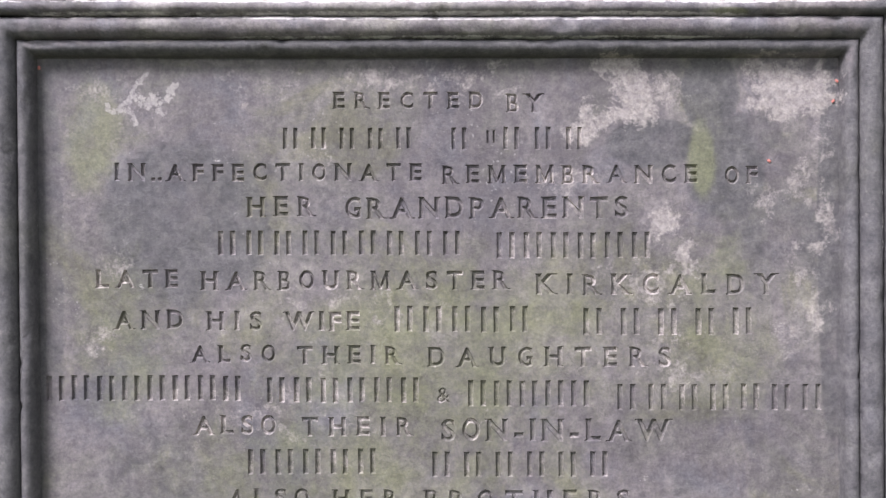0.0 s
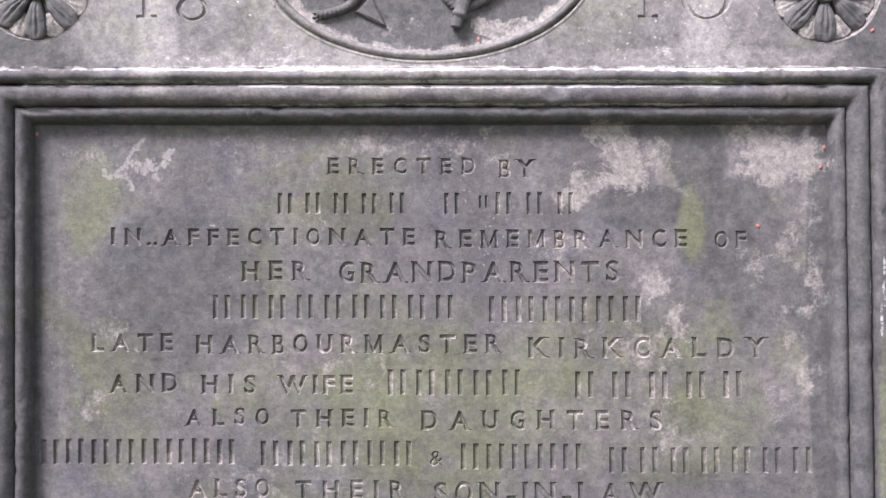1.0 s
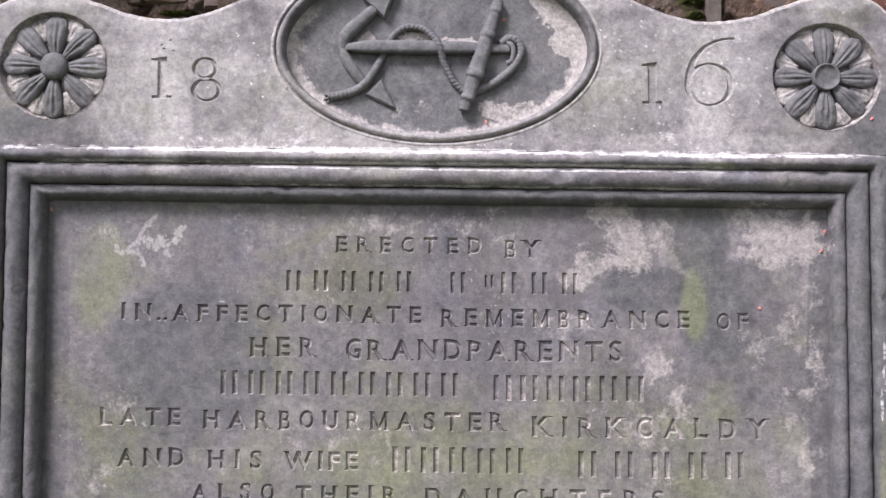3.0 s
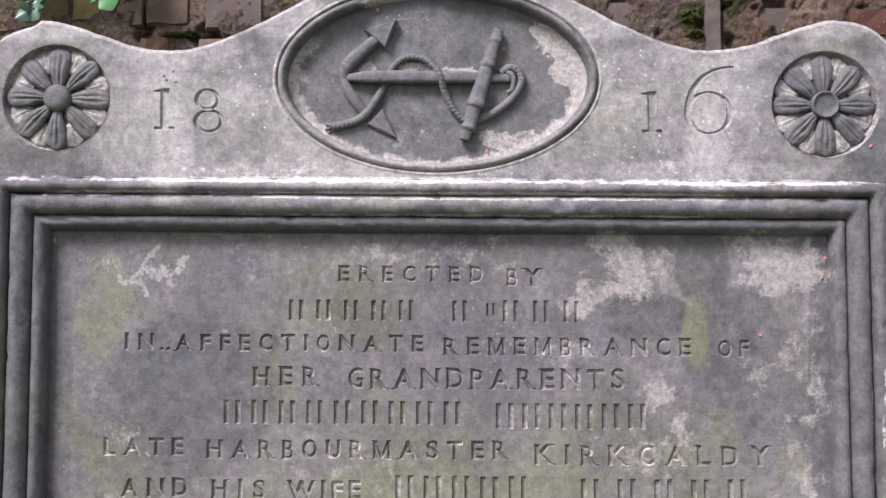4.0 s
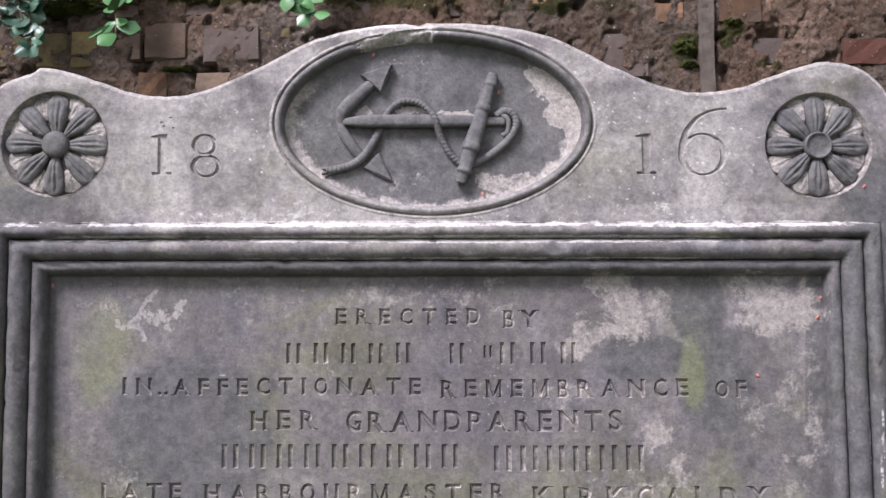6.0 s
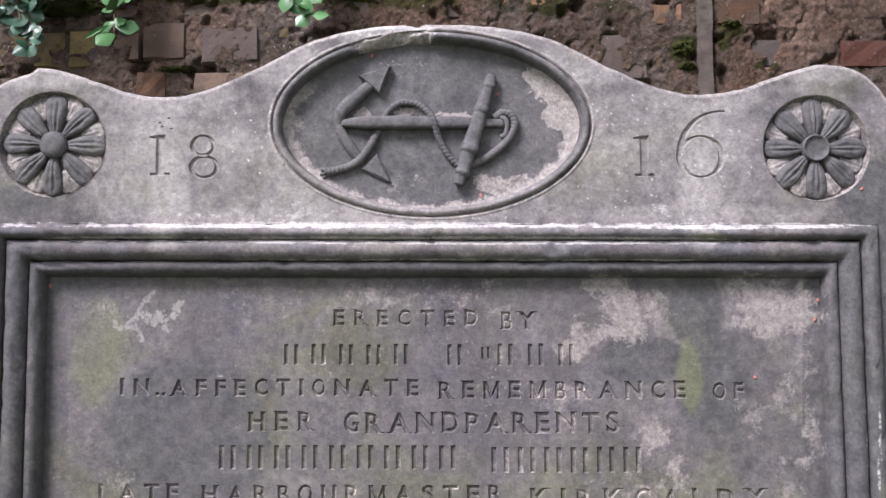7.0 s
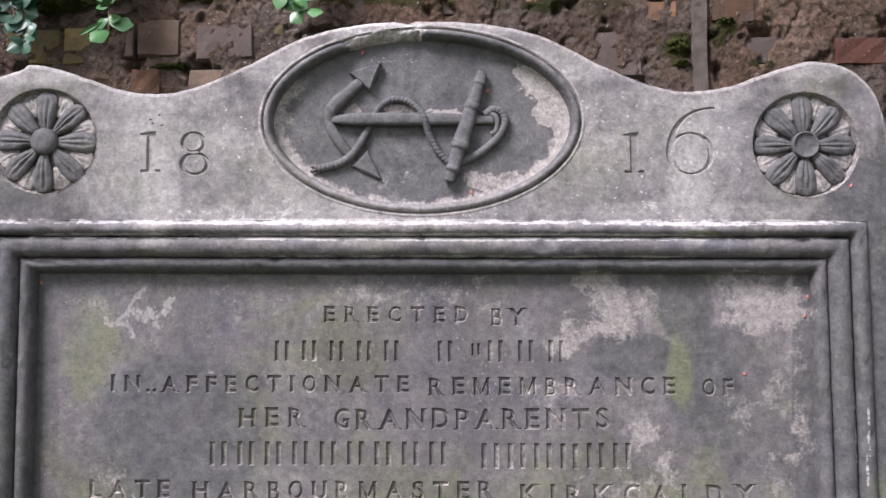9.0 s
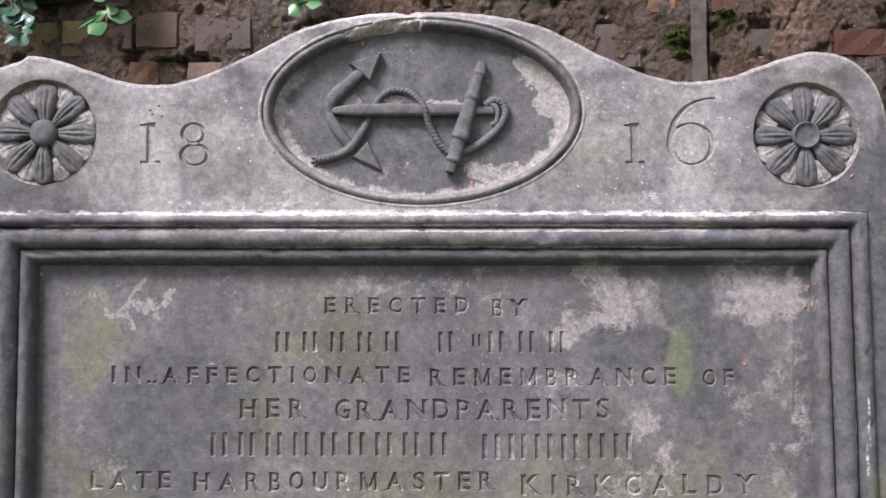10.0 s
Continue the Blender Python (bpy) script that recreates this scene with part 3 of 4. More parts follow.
def top_edge():
    """Half of the scrolled top, from the middle outwards: crown, hollow, rounded shoulder."""
    half = smooth_path([(0.0, 0, 1.660), (0.075, 0, 1.6565), (0.15, 0, 1.640), (0.225, 0, 1.6025), (0.285, 0, 1.577), (0.335, 0, 1.568),
                        (0.385, 0, 1.5745), (0.44, 0, 1.594), (0.492, 0, 1.606), (0.54, 0, 1.593), (0.57, 0, 1.555), (0.581, 0, 1.50)], 8)
    return [(p.x, p.z) for p in half]


def headstone_outline(inset=0.0, rough=0.0008):
    half = top_edge()
    right = [(MID + 0.0045 * max(0, (x - 0.3) / 0.28) + x, z - 0.0005) for x, z in half] + [(MID + HALF + 0.0045, z) for z in (1.3, 1.0, 0.7, 0.4, 0.0)]
    left = [(MID - x, z - 0.0005) for x, z in half[1:]] + [(MID - HALF, z) for z in (1.3, 1.0, 0.7, 0.4, 0.0)]
    ring = right + left[::-1]
    n, out = len(ring), []
    for i, (x, z) in enumerate(ring):
        a, b = Vector(ring[i - 1]), Vector(ring[(i + 1) % n])
        d = (b - a).normalized()
        nrm = Vector((-d.y, d.x))
        r = rough * (wobble(x, 0, z, 45) + wobble(x, 3, z, 140)) if z > 0.01 else 0
        # the broken place at the crown
        r -= 0.004 * max(0.0, 1 - abs(x + 0.027) / 0.012) * (1 if z > 1.6 else 0)
        r -= 0.006 * min(1, max(0, (-0.506 - x) / 0.006)) * min(1, max(0, (x + 0.575) / 0.04)) * (1 if z > 1.5 else 0)
        out.append((x + nrm.x * (r - inset), max(z + nrm.y * (r - inset), 0.0)))
    return out


def ellipse(cx, cz, a, b, n=96, turn=0.0):
    return [(cx + a * math.cos(2 * math.pi * k / n + turn), cz + b * math.sin(2 * math.pi * k / n + turn)) for k in range(n)]


def slab():
    rims = [(0.0055, 0.0), (0.0024, 0.0012), (0.0006, 0.0038), (0.0, 0.0080)]
    front = headstone_outline(rims[0][0])
    x0, x1, z0, z1 = OPEN
    g = 0.0675
    rect = [(x, z - LEAN * x) for x, z in ((x0 - g, z0 - g), (x1 + g, z0 - g), (x1 + g, z1 + g), (x0 - g, z1 + g))]
    holes = [rect, ellipse(*OVAL), ellipse(-0.481, 1.507, ROSE_R, ROSE_R, 48), ellipse(0.474, 1.498, ROSE_R, ROSE_R, 48)]
    cuts, tails = [], []
    for x, z in ((-0.3465, 1.469), (0.2585, 1.465)):      # 1
        cuts.append([(x - 0.0055, z), (x + 0.0058, z), (x + 0.0062, z + 0.050), (x - 0.002, z + 0.0495), (x - 0.0135, z + 0.0475), (x - 0.0135, z + 0.0450), (x - 0.0055, z + 0.0440)])
        tails.append([(x - 0.0125, z - 0.0025), (x + 0.0125, z - 0.0025), (x + 0.0125, z + 0.0018), (x - 0.0125, z + 0.0018)])
    for x, z, rx, rz, w, t in ((-0.2935, 1.5045, 0.0165, 0.0142, 0.0062, 0.0040), (-0.2915, 1.4775, 0.0195, 0.0152, 0.0068, 0.0042),   # 8
                               (0.3290, 1.4875, 0.0310, 0.0275, 0.0092, 0.0034)):                                           # 6
        cuts += [ellipse(x, z, rx, rz, 40), ellipse(x, z, rx - w, rz - t, 40)]
    up = [(0.2985 + 0.0625 * u ** 1.9, 1.491 + 0.056 * math.sin(math.pi / 2 * u)) for u in np.linspace(0, 1, 14)]
    low = [(x + 0.0100 * (1 - u) ** 0.8 + 0.001, z - 0.0018 - 0.002 * u) for (x, z), u in zip(up, np.linspace(0, 1, 14))]
    tails.append(up + low[::-1])
    for x, z in ((-0.3475, 1.5335), (-0.3445, 1.5285), (-0.3330, 1.5260), (-0.3365, 1.5390)):      # pits
        tails.append(ellipse(x, z, 0.0022, 0.0014, 8, x * 90))
    verts, faces, flat = cut_sheet(front, holes, cuts, FACE, 0.0032, 0.0021, tails)
    n = len(front)
    base, rim_start = len(verts), len(faces)
    for ins, dy in rims:
        verts += [(x, FACE + dy, z) for x, z in headstone_outline(ins)]
    verts += [(x, FACE + BACK, z) for x, z in headstone_outline(0.0)]
    for k in range(4):
        for i in range(n):
            j = (i + 1) % n
            faces.append((base + k * n + i, base + (k + 1) * n + i, base + (k + 1) * n + j, base + k * n + j))
    faces.append(tuple(range(base + 4 * n, base + 5 * n)))
    me = mesh_of("slab", verts, faces, STONE)
    me.materials.append(STONE_BARE_LIT)
    me.materials.append(STONE_CUT)
    # paler bevel: lichen, and sky light painted into its colour
    for p in range(rim_start, rim_start + 3 * n):
        me.polygons[p].material_index = 1
    for p in range(flat, rim_start):
        me.polygons[p].material_index = 2
    return me


child("slab", slab(), headstone)


def frame_ring(name, profile, label, wear, seed, material):
    """A moulding run round the opening with mitred corners; profile is (distance inwards, depth)."""
    x0, x1, z0, z1 = OPEN
    w = 0.066
    nx, nz = 190, 120
    verts, faces = [], []
    for d, dy in profile:
        o = w - d
        side = o - 0.003 * max(0.0, min(1.0, d / 0.012, (0.066 - d) / 0.006))      # the upright members are narrower outside
        a, b, c, e = x0 - side, x1 + side, z0 - o, z1 + o
        ring = [(a + (b - a) * k / nx, e) for k in range(nx)] + [(b, e + (c - e) * k / nz) for k in range(nz)]
        ring += [(b + (a - b) * k / nx, c) for k in range(nx)] + [(a, c + (e - c) * k / nz) for k in range(nz)]
        for x, z in ring:
            r = wear * (wobble(x, d * 3, z, 30, seed) + 0.6 * wobble(x, d * 9, z, 110, seed))
            chip = max(0.0, wobble(x, d * 2, z, 55, seed + 7) - 0.34) * 0.012 + max(0.0, wobble(x, d * 4, z, 130, seed + 3) - 0.4) * 0.005
            if d < -0.003:
                r = chip = 0.0
            verts.append((x, FACE + dy + r + chip, z - r * 0.8 - LEAN * x))
    n = 2 * (nx + nz)
    for j in range(len(profile) - 1):
        for k in range(n):
            l = (k + 1) % n
            faces.append((j * n + k, j * n + l, (j + 1) * n + l, (j + 1) * n + k))
    child(name, mesh_of(name, verts, faces, material, True), headstone, label)


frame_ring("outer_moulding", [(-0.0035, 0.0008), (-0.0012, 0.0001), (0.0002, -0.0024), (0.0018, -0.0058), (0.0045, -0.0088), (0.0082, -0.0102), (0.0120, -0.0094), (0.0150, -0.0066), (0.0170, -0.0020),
                              (0.0178, 0.004), (0.0180, 0.014)], "rounded outer moulding whitened along its top with crust and painted light", 0.0009, 1.0, STONE_ROLL)
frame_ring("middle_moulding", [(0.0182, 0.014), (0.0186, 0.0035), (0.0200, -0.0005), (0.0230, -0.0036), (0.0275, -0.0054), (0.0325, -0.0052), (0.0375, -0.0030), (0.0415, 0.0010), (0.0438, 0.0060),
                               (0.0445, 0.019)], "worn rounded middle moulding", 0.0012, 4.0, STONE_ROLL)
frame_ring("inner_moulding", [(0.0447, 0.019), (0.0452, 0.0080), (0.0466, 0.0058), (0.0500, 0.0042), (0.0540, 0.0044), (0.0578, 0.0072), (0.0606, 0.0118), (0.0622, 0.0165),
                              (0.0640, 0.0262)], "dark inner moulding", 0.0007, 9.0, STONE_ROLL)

# inscription; bars stand for what is not spelled out
INSCRIPTION = [
    ("ERECTED", -0.132, 0.050, 1.278, 1.299), ("BY", 0.079, 0.123, 1.273, 1.296),
    (BAR * 5, -0.194, -0.038, 1.230, 1.256), (BAR, 0.011, 0.036, 1.228, 1.255), (BAR, 0.0535, 0.0665, 1.236, 1.252), (BAR * 3, 0.074, 0.170, 1.227, 1.255),
    ("IN", -0.399, -0.362, 1.193, 1.215), ("..", -0.355, -0.341, 1.193, 1.215), ("AFFECTIONATE", -0.336, -0.025, 1.191, 1.213),
    ("REMEMBRANCE", 0.0, 0.310, 1.186, 1.209), ("OF", 0.343, 0.383, 1.184, 1.206),
    ("HER", -0.238, -0.156, 1.148, 1.173), ("GRANDPARENTS", -0.119, 0.226, 1.144, 1.171),
    (BAR * 9, -0.274, 0.021, 1.101, 1.131), (BAR * 6, 0.065, 0.252, 1.095, 1.127),
    ("LATE", -0.423, -0.323, 1.062, 1.085), ("HARBOURMASTER", -0.295, 0.080, 1.058, 1.082), ("KIRKCALDY", 0.113, 0.406, 1.050, 1.076),
    ("AND", -0.401, -0.317, 1.012, 1.036), ("HIS", -0.288, -0.221, 1.010, 1.034), ("WIFE", -0.194, -0.102, 1.009, 1.033),
    (BAR * 5, -0.060, 0.103, 1.006, 1.038), (BAR * 5, 0.170, 0.375, 1.001, 1.034),
    ("ALSO", -0.308, -0.205, 0.971, 0.993), ("THEIR", -0.179, -0.053, 0.968, 0.991), ("DAUGHTERS", -0.019, 0.277, 0.963, 0.988),
    (BAR * 8, -0.485, -0.248, 0.925, 0.956), (BAR * 6, -0.216, -0.031, 0.921, 0.952), ("&", -0.009, 0.012, 0.920, 0.941),
    (BAR * 5, 0.029, 0.177, 0.915, 0.947), (BAR * 7, 0.211, 0.459, 0.909, 0.941),
    ("ALSO", -0.305, -0.205, 0.883, 0.907), ("THEIR", -0.174, -0.039, 0.880, 0.904), ("SON-IN-LAW", -0.004, 0.276, 0.872, 0.900),
    (BAR * 5, -0.240, -0.084, 0.834, 0.865), (BAR * 6, -0.015, 0.199, 0.829, 0.860),
    ("ALSO", -0.265, -0.165, 0.793, 0.817), ("HER", -0.136, -0.056, 0.792, 0.815), ("BROTHERS", -0.024, 0.226, 0.787, 0.813),
]


def inscription_panel():
    x0, x1, z0, z1 = OPEN
    cuts, feet = [], []
    for text, a, b, lo, hi in INSCRIPTION:
        loops, ends = word_loops(text, a, b, lo, hi)
        cuts += loops
        feet += ends
    m = 0.004
    outer = [(x, z - LEAN * x) for x, z in ((x0 - m, z0 - m), (x1 + m, z0 - m), (x1 + m, z1 + m), (x0 - m, z1 + m))]
    v, f, flat = cut_sheet(outer, [], cuts, PANEL, 0.0034, 0.0021, feet)
    me = mesh_of("inscription_panel", v, f, STONE)
    me.materials.append(STONE_CUT)
    for p in range(flat, len(f)):
        me.polygons[p].material_index = 1
    return me


child("inscription_panel", inscription_panel(), headstone, "sunk panel with rows of incised capitals, blotched pale and green")


# medallion: dished oval, its roll moulding and the anchor in relief
FIELD = FACE + 0.016


def medallion_field():
    cx, cz, a, b = OVAL
    rings, n = 14, 96
    verts, faces = [(cx, FIELD, cz)], []
    for i in range(1, rings + 1):
        r = i / rings
        for x, z in ellipse(0, 0, a - 0.0025, b - 0.0025, n):
            dy = -0.009 * max(0, (r - 0.86) / 0.14) ** 2
            px, pz = cx + x * r, cz + z * r
            verts.append((px, FIELD + dy + 0.0007 * wobble(px, 0, pz, 40), pz))
    faces += [(0, 1 + k, 1 + (k + 1) % n) for k in range(n)]
    for i in range(rings - 1):
        for k in range(n):
            p, q, l = 1 + i * n, 1 + (i + 1) * n, (k + 1) % n
            faces.append((p + k, q + k, q + l, p + l))
    return mesh_of("medallion", verts, faces, STONE_FIELD, True)


medallion = child("medallion", medallion_field(), headstone, "sunk oval medallion, dark with a pale rim of wear and painted light")
BREAK = (89.0, 91.5, 111.0, 128.0)   # degrees round the oval between which the roll has broken away


def oval_moulding():
    cx, cz, a, b = OVAL
    roll = [(-0.0040, 0.0006), (-0.0020, -0.0010), (0.0004, -0.0012), (0.0016, 0.0030), (0.0026, 0.0032), (0.0034, -0.0010), (0.0050, -0.0034), (0.0072, -0.0044), (0.0096, -0.0040),
            (0.0116, -0.0018), (0.0130, 0.002), (0.0139, 0.008), (0.0145, 0.017)]
    n, m = 420, len(roll)
    verts, faces = [], []
    for i in range(n):
        deg = 360 * i / n
        t = radians(deg)
        c, s = math.cos(t), math.sin(t)
        nrm = Vector((c * b, s * a)).normalized()
        e = min(1, max(0, (deg - BREAK[0]) / (BREAK[1] - BREAK[0]))) * min(1, max(0, (BREAK[3] - deg) / (BREAK[3] - BREAK[2])))
        e = e * e * (3 - 2 * e)
        for d, dy in roll:
            x, z = cx + a * c - nrm.x * d, cz + b * s - nrm.y * d
            r = 0.0006 * (wobble(x, d, z, 45) + 0.7 * wobble(x, 0.2 + d, z, 130))
            u = (d + 0.0040) / 0.0185
            rough = 0.0060 * wobble(x, d, z * 1.6, 48) + 0.0040 * abs(wobble(x, 1 + d, z, 120)) + 0.0018 * wobble(x, 2, z, 420)
            broken = 0.0006 + 0.0125 * u ** 2.4 + 1.2 * rough * min(1, 4 * u) * (1 if d < 0.0138 else 0)
            if d > 0.0142:
                broken = 0.017
            verts.append((x, FACE + dy * (1 - e) + broken * e + r, z + (0.6 * r if d > -0.002 else 0)))
    for i in range(n):
        for j in range(m - 1):
            p, q = i * m + j, (i + 1) % n * m + j
            faces.append((p, p + 1, q + 1, q))
    me = mesh_of("oval_moulding", verts, faces, STONE_ROLL, True)
    me.materials.append(STONE_BARE_LIT)
    me.materials.append(STONE_FRESH)
    for p in range(len(me.polygons)):
        deg = 360 * (p // (m - 1)) / n
        if BREAK[0] + 0.5 < deg < 118.0 + 5 * wobble(p % (m - 1), 0, 0, 1.7):
            me.polygons[p].material_index = 2
        # outer fillet pale, its bright highlight line painted in
        elif p % (m - 1) in (0, 1):
            me.polygons[p].material_index = 1
    child("oval_moulding", me, medallion, "rounded oval moulding, broken and rough at its crown")


oval_moulding()


def relief(name, vf, label="", smooth=True):
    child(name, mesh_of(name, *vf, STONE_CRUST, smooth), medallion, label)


def carve_anchor():
    y = FIELD - 0.003
    P = lambda x, z, dy=0.0: (x, y + dy, z)
    worn = lambda w: (lambda s, a: w * (1 + 0.05 * math.sin(90 * s + a) + 0.05 * math.sin(310 * s + 2 * a)))

    def bar(points, widths, flat=0.9, sides=12, square=0.35):
        """A carved bar along a line, its section between round and square, its width changing along it."""
        line = smooth_path(points, 10)
        length = sum((q - p).length for p, q in zip(line, line[1:]))

        def radius(s, a):
            u = min(max(s / length, 0.0), 0.9999) * (len(widths) - 1)
            k = int(u)
            w = widths[k] + (widths[k + 1] - widths[k]) * (u - k)
            corner = 1 / max(abs(math.cos(a)), abs(math.sin(a)))
            return w * (1 - square + square * corner) * (1 + 0.03 * math.sin(170 * s + a))
        return tube(line, radius, sides, flat)
    relief("anchor_shank", bar([P(-0.1215, 1.5345, -0.001), P(-0.100, 1.5345, -0.002), P(-0.039, 1.5346, -0.002), P(0.046, 1.534, -0.001), P(0.084, 1.5335, 0.001)],
                               [0.0040, 0.0075, 0.0082, 0.0082, 0.0082, 0.0082, 0.0080, 0.0078, 0.0070, 0.0055, 0.0055], 1.0, 16, 0.6))
    relief("anchor_arm", bar([P(-0.1262, 1.531), P(-0.1215, 1.5482, -0.001), P(-0.1095, 1.5613, -0.001), P(-0.0975, 1.5722, -0.001), P(-0.084, 1.584)], [0.0045, 0.0085, 0.0088, 0.0080, 0.0070], 0.9, 14, 0.5))
    relief("anchor_arm", bar([P(-0.1255, 1.537), P(-0.1215, 1.5214), P(-0.1120, 1.5068), P(-0.098, 1.489, 0.001)], [0.0050, 0.0074, 0.0072, 0.0060], 0.85, 12, 0.4))
    relief("anchor_fluke", prism([(-0.1000, 1.5945), (-0.0816, 1.6010), (-0.0588, 1.6076), (-0.0660, 1.588), (-0.0730, 1.5708), (-0.0852, 1.5812)], FIELD + 0.002, FIELD - 0.0105, 0.0025), smooth=False)
    relief("anchor_fluke", prism([(-0.0965, 1.4755), (-0.0860, 1.4870), (-0.0760, 1.4960), (-0.0674, 1.4776), (-0.0585, 1.4578), (-0.0789, 1.4668)], FIELD + 0.002, FIELD - 0.0055, 0.003), smooth=False)
    # stock: a square-cut bar with collars, widest below its middle
    a, b = Vector((0.0698, y - 0.004, 1.5945)), Vector((0.0262, y - 0.004, 1.4550))
    path = [a.lerp(b, k / 90) for k in range(91)]
    steps = ((0.000, 0.0056), (0.003, 0.0068), (0.011, 0.0070), (0.0125, 0.0084), (0.0160, 0.0084), (0.0175, 0.0070), (0.042, 0.0084), (0.0435, 0.0102), (0.0490, 0.0104), (0.0505, 0.0086),
             (0.075, 0.0098), (0.093, 0.0102), (0.0945, 0.0120), (0.1020, 0.0120), (0.1035, 0.0092), (0.126, 0.0084), (0.1275, 0.0098), (0.1320, 0.0098), (0.1335, 0.0070), (0.150, 0.0062))

    def stock_radius(s, ang):
        w = next((p + (q - p) * (s - u) / (v - u) for (u, p), (v, q) in zip(steps, steps[1:]) if u <= s <= v), 0.006)
        corner = 1 / max(abs(math.cos(ang)), abs(math.sin(ang)))
        return w * (0.6 + 0.4 * corner) * (1 + 0.03 * math.sin(230 * s + 2 * ang))
    relief("anchor_stock", tube(path, stock_radius, 16, 0.95))
    hook = smooth_path([P(0.0800, 1.5415, -0.002), P(0.0862, 1.5375, -0.003), P(0.0885, 1.5290, -0.003), P(0.0862, 1.5190, -0.002), P(0.0800, 1.5160, 0.0)], 8)
    relief("anchor_ring", tube(hook, worn(0.0034), 10, 1.0))
    twist = lambda r: (lambda s, q: r * (1 + 0.06 * math.sin(2 * q - 1150 * s) + 0.05 * math.sin(60 * s)))
    rope = smooth_path([P(-0.1425, 1.4722, 0.001), P(-0.1246, 1.4752), P(-0.1067, 1.4815, -0.001), P(-0.0924, 1.4936, -0.002), P(-0.0817, 1.5109, -0.001), P(-0.0731, 1.5283, 0.003), P(-0.0644, 1.5471, 0.002),
                        P(-0.0529, 1.5573, -0.001), P(-0.0400, 1.5608, -0.002), P(-0.0242, 1.5578, -0.002), P(-0.0121, 1.5482, -0.005), P(-0.0042, 1.5351, -0.008), P(0.0014, 1.5162, -0.003),
                        P(0.0098, 1.4994, -0.001), P(0.0183, 1.4878), P(0.0297, 1.4784)], 14)
    thick = lambda s, q: (0.0054 - 0.0009 * min(1, max(0, (s - 0.06) / 0.06))) * (1 + 0.09 * math.sin(2 * q - 1150 * s))
    relief("rope", tube(rope, thick, 12, 1.0), "twisted carved rope")
    for dz, dx in ((0.004, -0.005), (-0.002, -0.006), (-0.0065, -0.002)):      # frayed end
        relief("rope_end", tube(smooth_path([P(-0.134, 1.4735 + dz * 0.3), P(-0.140, 1.4725 + dz * 0.7), P(-0.1425 + dx, 1.4715 + dz, 0.002)], 5), lambda s, q: 0.0028 - 0.09 * s, 8))
    tail = smooth_path([P(0.034, 1.4775), P(0.0598, 1.4883), P(0.0756, 1.499, -0.001), P(0.0887, 1.5119, -0.001), P(0.0962, 1.5242, -0.001), P(0.0978, 1.5350, -0.001), P(0.0925, 1.5440, -0.001), P(0.0827, 1.5468, -0.001), P(0.0716, 1.5405)], 14)
    relief("rope", tube(tail, twist(0.0052), 12, 1.0), "twisted carved rope")


carve_anchor()


def petal_mesh(r0, r1, width, lift, seed, material):
    nu, nv = 18, 20
    verts, faces = [], []
    for i in range(nu + 1):
        u = i / nu
        w = width * (0.40 + 0.60 * math.sin(math.pi / 2 * min(1, u / 0.66)) ** 1.3) * (1 if u < 0.70 else math.sqrt(max(0.012, 1 - ((u - 0.70) / 0.30) ** 2.4)))
        for j in range(nv + 1):
            v = 2 * j / nv - 1
            bulge = (1 - v * v) ** 0.5 if abs(v) < 1 else 0
            groove = (math.exp(-((abs(v) - 0.24) / 0.13) ** 2) * 0.0018 - math.exp(-(v / 0.12) ** 2) * 0.0008) * math.sin(math.pi * min(1, u * 1.06)) * lift / 0.0105
            h = lift * (0.55 + 0.45 * bulge) * (0.56 + 0.44 * math.sin(math.pi * u ** 0.8)) - groove
            x, z = v * w, r0 + (r1 - r0) * u
            verts.append((x + 0.0006 * wobble(x, seed, z, 90), -h - 0.0010 * wobble(x, seed + 3, z, 120) - 0.0006 * wobble(x, seed + 8, z, 300), z))
    for i in range(nu):
        for j in range(nv):
            p = i * (nv + 1) + j
            faces.append((p, p + 1, p + nv + 2, p + nv + 1))
    # rims down to the dish
    rim = [j for j in range(nv + 1)] + [i * (nv + 1) + nv for i in range(1, nu + 1)] + [nu * (nv + 1) + j for j in range(nv - 1, -1, -1)] + [i * (nv + 1) for i in range(nu - 1, 0, -1)]
    base = len(verts)
    verts += [(verts[k][0], 0.004, verts[k][2]) for k in rim]
    n = len(rim)
    faces += [(rim[k], base + k, base + (k + 1) % n, rim[(k + 1) % n]) for k in range(n)]
    return mesh_of("petal", verts, faces, material, True)


